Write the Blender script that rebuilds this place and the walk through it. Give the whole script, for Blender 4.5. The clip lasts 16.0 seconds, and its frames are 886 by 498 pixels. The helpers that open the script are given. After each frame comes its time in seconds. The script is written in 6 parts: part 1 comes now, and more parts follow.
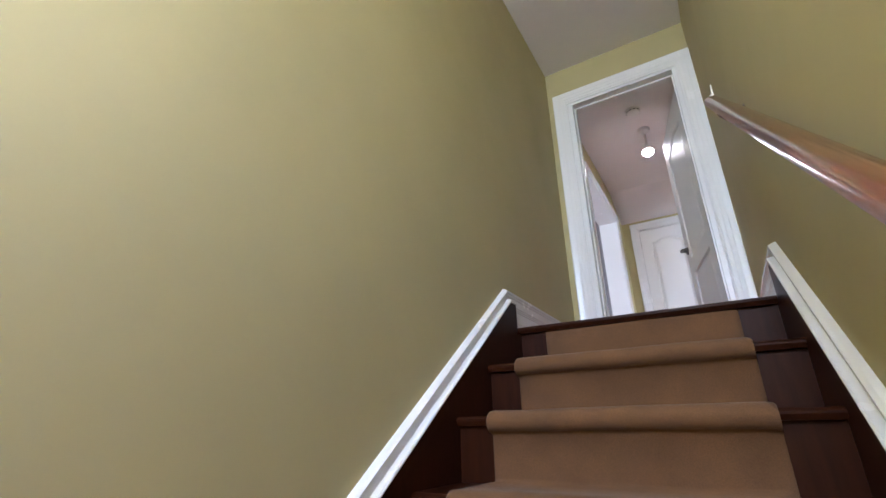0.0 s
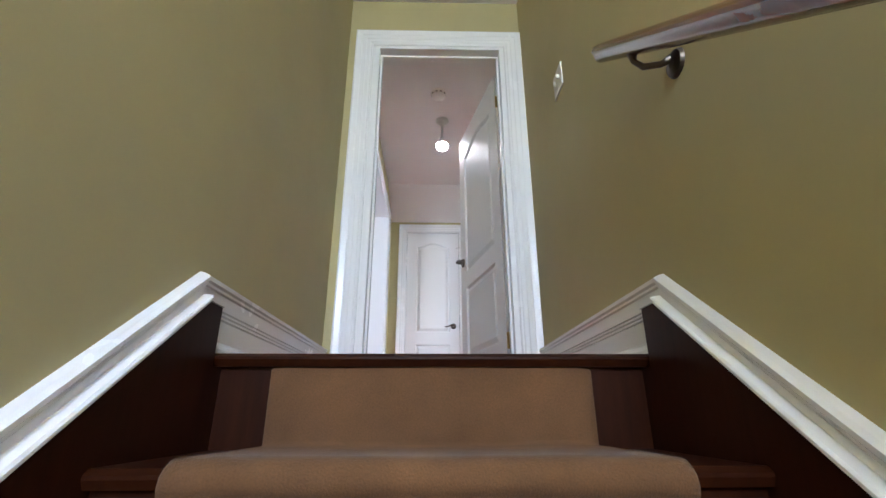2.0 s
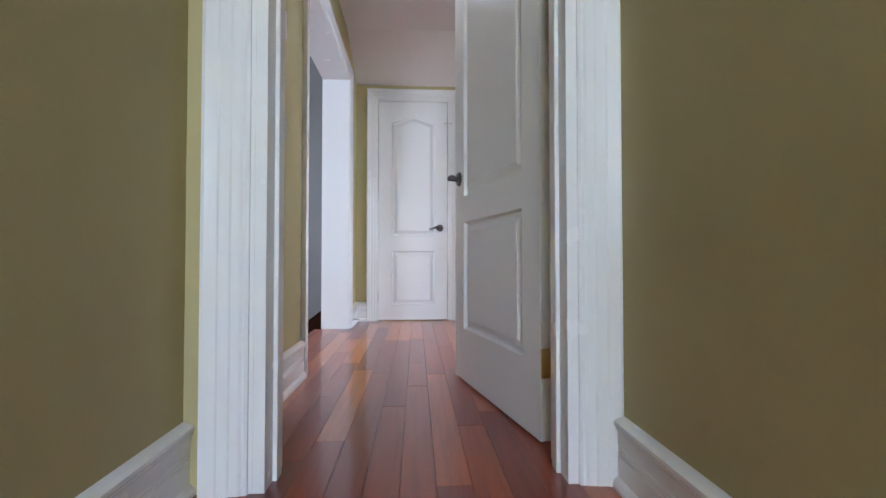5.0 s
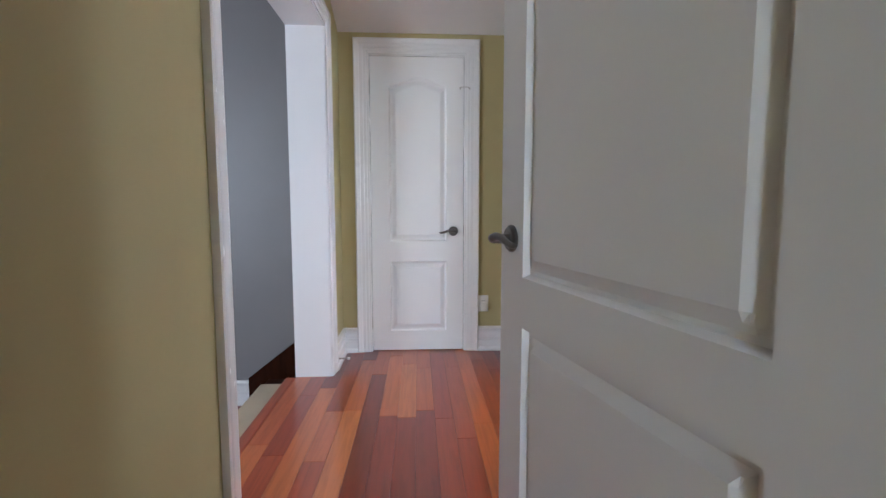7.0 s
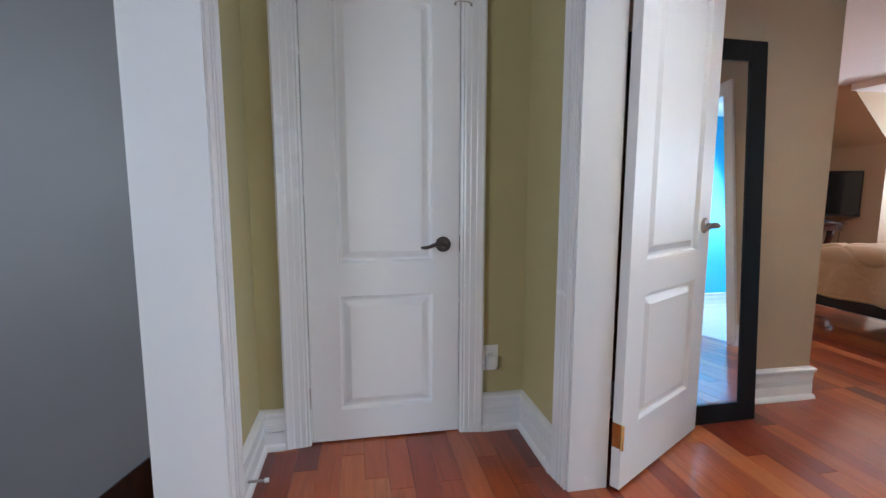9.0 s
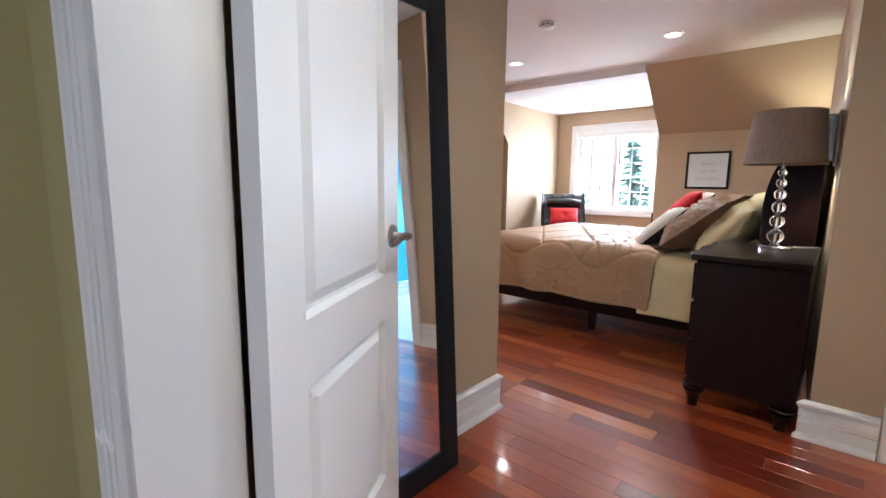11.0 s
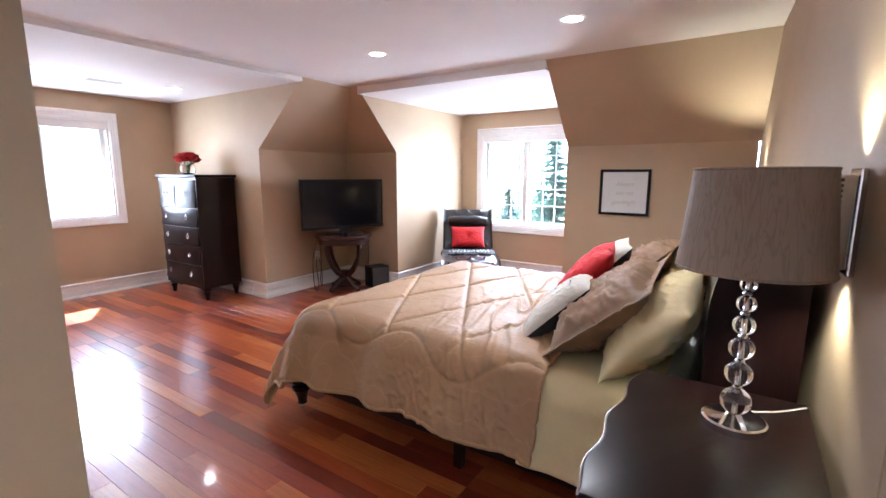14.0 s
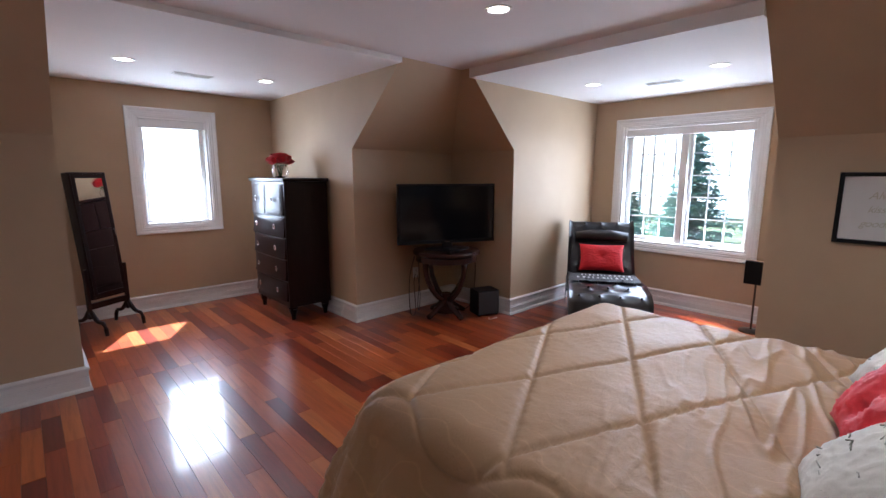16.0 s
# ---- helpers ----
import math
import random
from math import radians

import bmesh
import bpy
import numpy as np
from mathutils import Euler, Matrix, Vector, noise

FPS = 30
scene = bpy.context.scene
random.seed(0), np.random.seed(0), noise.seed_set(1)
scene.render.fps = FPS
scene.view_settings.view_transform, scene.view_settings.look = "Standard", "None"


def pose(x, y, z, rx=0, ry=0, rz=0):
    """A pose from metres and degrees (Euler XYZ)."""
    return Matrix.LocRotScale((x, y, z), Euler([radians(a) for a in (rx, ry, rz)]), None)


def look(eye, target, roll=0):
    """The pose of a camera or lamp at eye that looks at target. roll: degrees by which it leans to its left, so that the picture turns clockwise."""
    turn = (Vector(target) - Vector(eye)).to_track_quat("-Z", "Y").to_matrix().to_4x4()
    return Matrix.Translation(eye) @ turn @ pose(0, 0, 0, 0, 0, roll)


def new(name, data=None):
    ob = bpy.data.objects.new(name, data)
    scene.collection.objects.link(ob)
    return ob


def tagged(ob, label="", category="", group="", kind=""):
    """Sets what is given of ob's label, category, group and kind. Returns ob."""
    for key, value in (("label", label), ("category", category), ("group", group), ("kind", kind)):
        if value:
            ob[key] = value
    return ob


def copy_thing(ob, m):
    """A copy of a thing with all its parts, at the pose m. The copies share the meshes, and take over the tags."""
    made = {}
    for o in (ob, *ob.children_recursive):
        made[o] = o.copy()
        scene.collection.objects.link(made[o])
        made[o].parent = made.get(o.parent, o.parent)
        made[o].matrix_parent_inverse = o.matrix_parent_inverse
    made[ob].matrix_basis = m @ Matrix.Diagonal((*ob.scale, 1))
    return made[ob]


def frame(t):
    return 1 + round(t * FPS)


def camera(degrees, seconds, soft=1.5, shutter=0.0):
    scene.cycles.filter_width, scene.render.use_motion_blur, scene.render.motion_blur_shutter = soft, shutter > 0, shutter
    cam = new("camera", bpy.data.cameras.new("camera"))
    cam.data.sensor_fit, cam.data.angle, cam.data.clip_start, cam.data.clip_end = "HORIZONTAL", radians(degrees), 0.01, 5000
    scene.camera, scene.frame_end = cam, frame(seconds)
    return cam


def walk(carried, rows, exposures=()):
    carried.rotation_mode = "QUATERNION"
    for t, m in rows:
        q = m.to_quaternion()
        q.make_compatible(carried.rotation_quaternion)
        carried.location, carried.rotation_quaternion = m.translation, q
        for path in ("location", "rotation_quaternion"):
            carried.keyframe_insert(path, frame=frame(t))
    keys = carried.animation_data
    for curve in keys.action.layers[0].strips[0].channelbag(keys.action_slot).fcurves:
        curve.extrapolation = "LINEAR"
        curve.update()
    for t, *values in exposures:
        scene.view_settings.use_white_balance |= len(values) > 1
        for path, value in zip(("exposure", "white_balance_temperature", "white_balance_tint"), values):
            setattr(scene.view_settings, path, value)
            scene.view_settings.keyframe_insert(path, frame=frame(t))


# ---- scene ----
cam = camera(88.9, 16.0)
PATH = [
    (0, (0.429, 0.227, -0.446), (-0.528, 1.817, 0.3), -0.7),
    (0.5, (0.29, 0.406, -0.358), (-0.357, 2.153, 0.369), -0.4),
    (1, (0.202, 0.595, -0.275), (-0.197, 2.42, 0.438), -0.4),
    (1.5, (0.135, 0.868, -0.211), (-0.015, 2.734, 0.493), -0.1),
    (2, (0.14, 1.137, -0.14), (0.183, 3.011, 0.556), -0.1),
    (2.5, (0.155, 1.339, -0.034), (0.253, 3.216, 0.649), -0.2),
    (3, (0.162, 1.515, 0.11), (0.268, 3.419, 0.715), -0.2),
    (3.5, (0.187, 1.708, 0.202), (0.3, 3.643, 0.696), -0.2),
    (4, (0.187, 1.88, 0.306), (0.3, 3.847, 0.647), -0.1),
    (4.2, (0.182, 1.944, 0.355), (0.297, 3.922, 0.625), -0.1),
    (6.5, (0.153, 2.963, 0.931), (0.269, 4.954, 0.778), 0.0),
    (7, (0.14, 3.266, 1.017), (0.248, 5.255, 0.834), 0.0),
    (7.5, (0.107, 3.582, 1.061), (0.208, 5.569, 0.851), 0.1),
    (8, (0.1, 3.916, 1.085), (0.196, 5.901, 0.86), 0.0),
    (8.5, (0.083, 4.24, 1.076), (0.213, 6.222, 0.843), -0.2),
    (9, (0.037, 4.528, 1.066), (0.394, 6.481, 0.824), 0.1),
    (9.5, (0.074, 4.814, 1.048), (0.78, 6.669, 0.803), 0.2),
    (10, (0.194, 5.012, 1.037), (1.254, 6.688, 0.78), 0.3),
    (12.3, (1.267, 5.345, 1.219), (2.915, 6.437, 0.918), 0.4),
    (12.5, (1.363, 5.348, 1.241), (3.015, 6.433, 0.94), 0.2),
    (13, (1.591, 5.381, 1.313), (3.253, 6.451, 1.003), 0.0),
    (13.5, (1.879, 5.412, 1.38), (3.53, 6.496, 1.065), 0.1),
    (14, (2.098, 5.529, 1.444), (3.741, 6.622, 1.117), 0.1),
    (14.5, (2.326, 5.639, 1.442), (3.93, 6.789, 1.122), 0.1),
    (15, (2.555, 5.803, 1.474), (4.06, 7.078, 1.143), 0.1),
    (15.5, (2.73, 6.047, 1.468), (4.131, 7.438, 1.146), 0.1),
    (16, (2.905, 6.299, 1.474), (4.246, 7.746, 1.148), 0.1),
]
EXPOSURES = [(0.0, 4.0, 5600, 15), (1.0, 4.15, 5600, 13), (4.0, 4.0, 5480, 10), (7.0, 3.7, 5650, 11), (8.5, 3.45, 5600, 11), (9.5, 3.25, 5600, 6), (10.0, 3.3, 5650, 8), (12.3, 3.6, 5550, 10), (13.0, 3.7, 5700, 12),
             (13.5, 3.55, 5450, 12), (14.0, 3.45, 5450, 12), (14.5, 3.15, 5450, 12), (15.0, 2.9, 5450, 12), (15.5, 2.7, 5450, 12), (16.0, 2.3, 5450, 12)]
walk(cam, [(t, look(eye, target, roll)) for t, eye, target, roll in PATH], EXPOSURES)

# ---- light ----
SUN_FROM = Vector((0.39, 0.70, 1.0)).normalized()
world = bpy.data.worlds.new("world")
scene.world = world
world.use_nodes = True
wn = world.node_tree.nodes
sky = wn.new("ShaderNodeTexSky")
sky.sky_type = 'NISHITA'
sky.sun_disc = False
sky.sun_elevation = math.asin(SUN_FROM.z)
sky.sun_rotation = math.atan2(SUN_FROM.x, SUN_FROM.y)
wn["Background"].inputs["Strength"].default_value = 0.12
world.node_tree.links.new(sky.outputs[0], wn["Background"].inputs["Color"])

sun = new("sun", bpy.data.lights.new("sun", "SUN"))
sun.data.energy = 5.0
sun.data.angle = radians(0.5)
sun.data.color = (1.0, 0.95, 0.87)
sun.matrix_world = look(SUN_FROM * 30, (0, 0, 0))


def area_lamp(name, eye, target, w, h, watts, color=(0.88, 0.94, 1.0)):
    lamp = new(name, bpy.data.lights.new(name, "AREA"))
    lamp.data.shape = 'RECTANGLE'
    lamp.data.size, lamp.data.size_y = w, h
    lamp.data.energy = watts
    lamp.data.color = color
    lamp.matrix_world = look(eye, target)
    return lamp


area_lamp("window_light_north", (4.17, 12.02, 1.5), (4.17, 10.0, 1.2), 0.6, 1.0, 5.5)
area_lamp("window_light_east", (8.24, 8.18, 1.4), (6.0, 8.18, 1.2), 1.25, 1.25, 11)
# Unseen fill over the stairs, added for light from above; no roof window is known.
area_lamp("stair_roof_fill", (0.14, -0.7, 2.43), (0.14, -0.7, 0.0), 0.8, 1.0, 1.0, (0.82, 0.91, 1.0))
# Unseen fill behind the camera, added to light the stairwell walls.
area_lamp("stair_foot_fill", (0.14, -2.66, 1.8), (-0.1, 1.0, 0.6), 0.8, 1.0, 7.0, (0.82, 0.91, 1.0))
# Unseen pinkish fill from the right, added to brighten the left wall.
area_lamp("stair_side_fill", (0.73, -0.9, 0.75), (-0.4, 0.3, 0.75), 1.1, 1.2, 1.5, (1.0, 0.82, 0.88))
# Fill before the solid bathroom wall, added to brighten bath and lobby; no window there.
area_lamp("bath_fill", (5.1, 3.9, 1.5), (3.4, 4.6, 1.0), 0.9, 1.1, 9)
point_lamp_rows = [((1.7, 3.2, 2.2), 2.6, (1.0, 0.86, 0.55), 0.06)]
# Free-standing unseen fill, added to brighten the side landing and the hall.
area_lamp("landing_fill", (-2.3, 4.05, 1.3), (-1.4, 5.6, 0.8), 0.9, 1.3, 3.4)


def point_lamp(name, place, watts, color, radius=0.05):
    lamp = new(name, bpy.data.lights.new(name, "POINT"))
    lamp.data.energy, lamp.data.color, lamp.data.shadow_soft_size = watts, color, radius
    lamp.location = place
    return lamp


def down_lamp(place, watts, color=(1.0, 0.93, 0.84)):
    lamp = new("downlight_beam", bpy.data.lights.new("downlight_beam", "SPOT"))
    lamp.data.energy, lamp.data.color, lamp.data.shadow_soft_size = watts, color, 0.05
    lamp.data.spot_size, lamp.data.spot_blend = radians(140), 0.8
    lamp.matrix_world = look(place, (place[0], place[1], 0))
    return lamp


for row in point_lamp_rows:
    point_lamp("small_room_light", *row)
CEIL, CEIL_N, CEIL_E = 2.40, 2.36, 2.32
# The last one, over the lobby, is unseen: added to fill the bed's west side.
DOWNLIGHTS = [(5.0, 8.1, CEIL), (5.04, 6.52, CEIL), (3.6, 10.72, CEIL_N), (4.75, 10.81, CEIL_N),
              (7.0, 8.62, CEIL_E), (7.0, 7.55, CEIL_E), (1.5, 5.3, CEIL)]
for dx, dy, dz in DOWNLIGHTS:
    down_lamp((dx, dy, dz - 0.03), (5.2 if dx < 2 else 9.5) if dy < 7.0 else 2.2)
down_lamp((0.214, 4.625, 2.085), 0.35, (1.0, 0.93, 0.94))


# ---- materials ----
class Nodes:
    def __init__(self, name):
        self.mat = bpy.data.materials.new(name)
        self.mat.use_nodes = True
        self.tree = self.mat.node_tree
        self.bsdf = self.tree.nodes["Principled BSDF"]

    def add(self, kind, **kw):
        n = self.tree.nodes.new(kind)
        for k, v in kw.items():
            n.inputs[k].default_value = v
        return n

    def link(self, a, b):
        self.tree.links.new(a, b)

    def coords(self, scale=(1, 1, 1), space="Object"):
        tc = self.tree.nodes.new("ShaderNodeTexCoord")
        mp = self.tree.nodes.new("ShaderNodeMapping")
        mp.inputs["Scale"].default_value = scale
        self.link(tc.outputs[space], mp.inputs["Vector"])
        return mp.outputs[0]

    def noise(self, scale, detail=4, stretch=(1, 1, 1), rough=0.55):
        n = self.add("ShaderNodeTexNoise", Scale=scale, Detail=detail, Roughness=rough)
        self.link(self.coords(stretch), n.inputs["Vector"])
        return n.outputs["Fac"]

    def ramp(self, fac, stops):
        r = self.tree.nodes.new("ShaderNodeValToRGB")
        els = r.color_ramp.elements
        while len(els) < len(stops):
            els.new(0.5)
        for e, (p, c) in zip(els, stops):
            e.position, e.color = p, (*c, 1)
        self.link(fac, r.inputs[0])
        return r.outputs[0]

    def mix(self, fac, a, b, blend='MIX'):
        m = self.tree.nodes.new("ShaderNodeMix")
        m.data_type, m.blend_type = 'RGBA', blend
        for sock, v in ((m.inputs[0], fac), (m.inputs[6], a), (m.inputs[7], b)):
            if hasattr(v, "is_linked"):
                self.link(v, sock)
            elif isinstance(v, tuple):
                sock.default_value = (*v, 1)
            else:
                sock.default_value = v
        return m.outputs[2]

    def bump(self, height, strength, distance=0.002, normal=None):
        b = self.add("ShaderNodeBump", Strength=strength, Distance=distance)
        self.link(height, b.inputs["Height"])
        if normal is not None:
            self.link(normal, b.inputs["Normal"])
        self.link(b.outputs[0], self.bsdf.inputs["Normal"])
        return b.outputs[0]

    def base(self, c):
        if hasattr(c, "is_linked"):
            self.link(c, self.bsdf.inputs["Base Color"])
        else:
            self.bsdf.inputs["Base Color"].default_value = (*c, 1)

    def set(self, **kw):
        for k, v in kw.items():
            self.bsdf.inputs[k.replace("_", " ")].default_value = v


def shade(c, k):
    return tuple(min(1.0, v * k) for v in c)


def painted(name, c, rough=0.5, var=0.06, bump=0.15, grain=260.0):
    """Rolled or brushed paint: faint blotches, fine roller texture, slightly uneven gloss."""
    m = Nodes(name)
    big = m.noise(1.3, 5)
    m.base(m.ramp(big, [(0.3, shade(c, 1 - var)), (0.7, shade(c, 1 + var))]))
    fine = m.noise(grain, 3)
    m.bump(fine, bump, 0.0008)
    rr = m.add("ShaderNodeMapRange", **{"To Min": rough - 0.07, "To Max": rough + 0.07})
    m.link(m.noise(6.0, 3), rr.inputs["Value"])
    m.link(rr.outputs[0], m.bsdf.inputs["Roughness"])
    return m.mat


def plain(name, c, rough=0.5, metal=0.0, var=0.08, scale=12.0, bump=0.0, bscale=120.0, coat=0.0, spec=0.5):
    m = Nodes(name)
    m.base(m.ramp(m.noise(scale, 4), [(0.3, shade(c, 1 - var)), (0.7, shade(c, 1 + var))]))
    m.set(Roughness=rough, Metallic=metal, Specular_IOR_Level=spec)
    if coat:
        m.set(Coat_Weight=coat, Coat_Roughness=0.12)
    if bump:
        m.bump(m.noise(bscale, 3), bump, 0.001)
    return m.mat


def plank_wood(name, tones, rough, coat):
    """Glossy hardwood boards: each piece takes its own tone; long grain runs along y."""
    m = Nodes(name)
    oi = m.tree.nodes.new("ShaderNodeObjectInfo")
    geo = m.tree.nodes.new("ShaderNodeNewGeometry")
    add = m.tree.nodes.new("ShaderNodeMath")
    add.operation = 'ADD'
    m.link(oi.outputs["Random"], add.inputs[0])
    m.link(geo.outputs["Random Per Island"], add.inputs[1])
    fr = m.tree.nodes.new("ShaderNodeMath")
    fr.operation = 'FRACT'
    m.link(add.outputs[0], fr.inputs[0])
    tone = m.ramp(fr.outputs[0], tones)
    shift = m.add("ShaderNodeVectorMath")
    shift.operation = 'MULTIPLY_ADD'
    shift.inputs[1].default_value = (37.0, 53.0, 0.0)
    m.link(fr.outputs[0], shift.inputs[0])
    m.link(m.coords((26, 1.6, 26)), shift.inputs[2])
    g = m.add("ShaderNodeTexNoise", Scale=1.6, Detail=7, Roughness=0.62, Distortion=0.6)
    m.link(shift.outputs[0], g.inputs["Vector"])
    grain = m.ramp(g.outputs["Fac"], [(0.3, (0.62, 0.55, 0.5)), (0.55, (1, 1, 1)), (0.75, (1.12, 1.08, 1.0))])
    m.base(m.mix(0.75, tone, grain, 'MULTIPLY'))
    m.set(Roughness=rough, Coat_Weight=coat, Coat_Roughness=0.07)
    m.bump(m.noise(2.2, 3, (6, 1, 1)), 0.12, 0.004)
    return m.mat


def dark_wood(name, c, rough=0.3, coat=0.5, spec=0.16):
    m = Nodes(name)
    g = m.noise(3.0, 6, (14, 14, 1.5), 0.6)
    m.base(m.ramp(g, [(0.3, shade(c, 0.75)), (0.7, shade(c, 1.25))]))
    m.set(Roughness=rough, Coat_Weight=coat, Coat_Roughness=0.15, Specular_IOR_Level=spec)
    m.bump(g, 0.05, 0.001)
    return m.mat


def cloth(name, c, rough=0.85, weave=700.0, var=0.12, sheen=0.2, bump=0.35, blotch=7.0):
    m = Nodes(name)
    a = m.noise(blotch, 5)
    f = m.noise(weave, 2)
    col = m.ramp(a, [(0.3, shade(c, 1 - var)), (0.7, shade(c, 1 + var))])
    m.base(m.mix(0.35, col, m.ramp(f, [(0.3, (0.55, 0.55, 0.55)), (0.7, (1.2, 1.2, 1.2))]), 'MULTIPLY'))
    m.set(Roughness=rough, Sheen_Weight=sheen, Sheen_Roughness=0.4)
    m.bump(f, bump, 0.0015)
    return m.mat


def glass(name, tint=(1, 1, 1), rough=0.0, ior=1.45):
    m = Nodes(name)
    m.base(tint)
    m.set(Roughness=rough, Transmission_Weight=1.0, IOR=ior)
    return m.mat


def pane_glass(name):
    """Thin window glass: clear, with a faint reflection."""
    m = Nodes(name)
    out = m.tree.nodes["Material Output"]
    clear = m.tree.nodes.new("ShaderNodeBsdfTransparent")
    gloss = m.add("ShaderNodeBsdfGlossy", Roughness=0.02)
    mixer = m.tree.nodes.new("ShaderNodeMixShader")
    mixer.inputs[0].default_value = 0.12
    m.link(clear.outputs[0], mixer.inputs[1])
    m.link(gloss.outputs[0], mixer.inputs[2])
    m.link(mixer.outputs[0], out.inputs["Surface"])
    return m.mat


def glow(name, c, strength):
    m = Nodes(name)
    m.base((0.9, 0.9, 0.9))
    m.bsdf.inputs["Emission Color"].default_value = (*c, 1)
    m.set(Emission_Strength=strength)
    return m.mat


M_OLIVE = painted("olive_wall_paint", (0.45, 0.388, 0.19), 0.7)
M_TAN = painted("tan_wall_paint", (0.465, 0.343, 0.224), 0.6)
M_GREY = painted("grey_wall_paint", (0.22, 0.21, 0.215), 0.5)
M_CYAN = painted("turquoise_wall_paint", (0.10, 0.46, 0.70), 0.5)
M_CREAM = painted("cream_wall_paint", (0.72, 0.66, 0.42), 0.5)
M_CEIL = painted("ceiling_paint", (0.78, 0.75, 0.74), 0.8, 0.03, 0.3, 90)
M_TRIM = painted("white_trim_paint", (0.80, 0.79, 0.78), 0.25, 0.03, 0.06, 60)
M_DOOR = painted("white_door_paint", (0.80, 0.79, 0.78), 0.42, 0.02, 0.02, 90)
CHERRY = [(0.0, (0.13, 0.016, 0.007)), (0.2, (0.23, 0.030, 0.009)), (0.5, (0.32, 0.055, 0.013)), (0.8, (0.42, 0.095, 0.022)), (1.0, (0.50, 0.16, 0.042))]
M_PLANK = plank_wood("cherry_plank", CHERRY, 0.30, 0.6)
M_SUB = plain("floor_joint", (0.035, 0.012, 0.008), 0.6)
M_STAIR = dark_wood("stair_wood", (0.026, 0.007, 0.0025), 0.4, 0.0, 0.1)
M_RUNNER = cloth("tan_carpet", (0.135, 0.064, 0.024), 0.95, 300, 0.2, 0.1, 1.0)
M_ESPRESSO = dark_wood("espresso_wood", (0.012, 0.0045, 0.0045), 0.28, 0.16)
M_BLACK = plain("black_frame", (0.008, 0.008, 0.009), 0.4, spec=0.2)
M_TILE = plain("pale_floor_tile", (0.62, 0.64, 0.62), 0.3, 0, 0.05, 3)
M_CHROME = plain("chrome", (0.75, 0.75, 0.76), 0.12, 1.0, 0.03)
M_NICKEL = plain("brushed_nickel", (0.42, 0.39, 0.36), 0.28, 1.0, 0.05)
M_DARKMETAL = plain("dark_bronze", (0.10, 0.085, 0.075), 0.32, 1.0, 0.1)
M_PEWTER = plain("dark_pewter", (0.17, 0.16, 0.15), 0.3, 1.0, 0.08)
M_BRASS = plain("brass", (0.72, 0.50, 0.18), 0.25, 1.0, 0.1, 40)
M_PLASTIC = plain("white_plastic", (0.78, 0.77, 0.74), 0.35, 0, 0.02)
M_MIRROR = plain("mirror_silver", (0.92, 0.94, 0.94), 0.01, 1.0, 0.0)
M_GLASS = pane_glass("window_glass")
M_GRILLE = painted("white_grille_plastic", (0.80, 0.80, 0.80), 0.4)
_t = M_GRILLE.node_tree
_tr = _t.nodes.new("ShaderNodeBsdfTranslucent")
_tr.inputs[0].default_value = (0.8, 0.8, 0.8, 1)
_mx = _t.nodes.new("ShaderNodeMixShader")
_mx.inputs[0].default_value = 0.5
_t.links.new(_t.nodes["Principled BSDF"].outputs[0], _mx.inputs[1])
_t.links.new(_tr.outputs[0], _mx.inputs[2])
_t.links.new(_mx.outputs[0], _t.nodes["Material Output"].inputs["Surface"])
M_CRYSTAL = glass("crystal", (1, 1, 1), 0.0, 1.5)
M_LED = glow("downlight_glow", (1.0, 0.93, 0.82), 3)
M_BULB = glow("bulb_glow", (1.0, 0.93, 0.88), 3.5)


# ---- mesh helpers ----
def mesh_object(name, bm, material, smooth=False):
    me = bpy.data.meshes.new(name)
    bm.normal_update()
    bm.to_mesh(me)
    bm.free()
    mats = material if isinstance(material, (list, tuple)) else [material]
    for x in mats:
        me.materials.append(x)
    if smooth:
        for p in me.polygons:
            p.use_smooth = True
        if smooth is not True:
            me.set_sharp_from_angle(angle=radians(smooth))
    return new(name, me)


def part(name, bm, material, parent=None, label="", smooth=False):
    ob = mesh_object(name, bm, material, smooth)
    if parent is not None:
        ob.parent = parent
    if label:
        tagged(ob, label)
    return ob


def thing(name, label, category, m=None, group="", kind=""):
    ob = new(name)
    ob.empty_display_size = 0.1
    if m is not None:
        ob.matrix_world = m
    return tagged(ob, label, category, group, kind)


def box(bm, x0, x1, y0, y1, z0, z1, bevel=0.0):
    vs = [bm.verts.new((x, y, z)) for x in (x0, x1) for y in (y0, y1) for z in (z0, z1)]
    fs = [bm.faces.new([vs[i] for i in f]) for f in ((0, 1, 3, 2), (4, 6, 7, 5), (0, 4, 5, 1), (2, 3, 7, 6), (0, 2, 6, 4), (1, 5, 7, 3))]
    if bevel:
        es = list({e for f in fs for e in f.edges})
        bmesh.ops.bevel(bm, geom=es, offset=bevel, segments=2, affect='EDGES', profile=0.6)
    return vs


def boxed(*a, bevel=0.0):
    bm = bmesh.new()
    box(bm, *a, bevel=bevel)
    return bm


def prism(bm, outline, axis, a, b):
    """Closed outline of 2D points, extruded along an axis from a to b."""
    def at(p, v):
        return {"x": (v, p[0], p[1]), "y": (p[0], v, p[1]), "z": (p[0], p[1], v)}[axis]
    lo = [bm.verts.new(at(p, a)) for p in outline]
    hi = [bm.verts.new(at(p, b)) for p in outline]
    n = len(outline)
    for i in range(n):
        bm.faces.new((lo[i], lo[(i + 1) % n], hi[(i + 1) % n], hi[i]))
    bm.faces.new(lo[::-1])
    bm.faces.new(hi)
    bmesh.ops.recalc_face_normals(bm, faces=bm.faces)


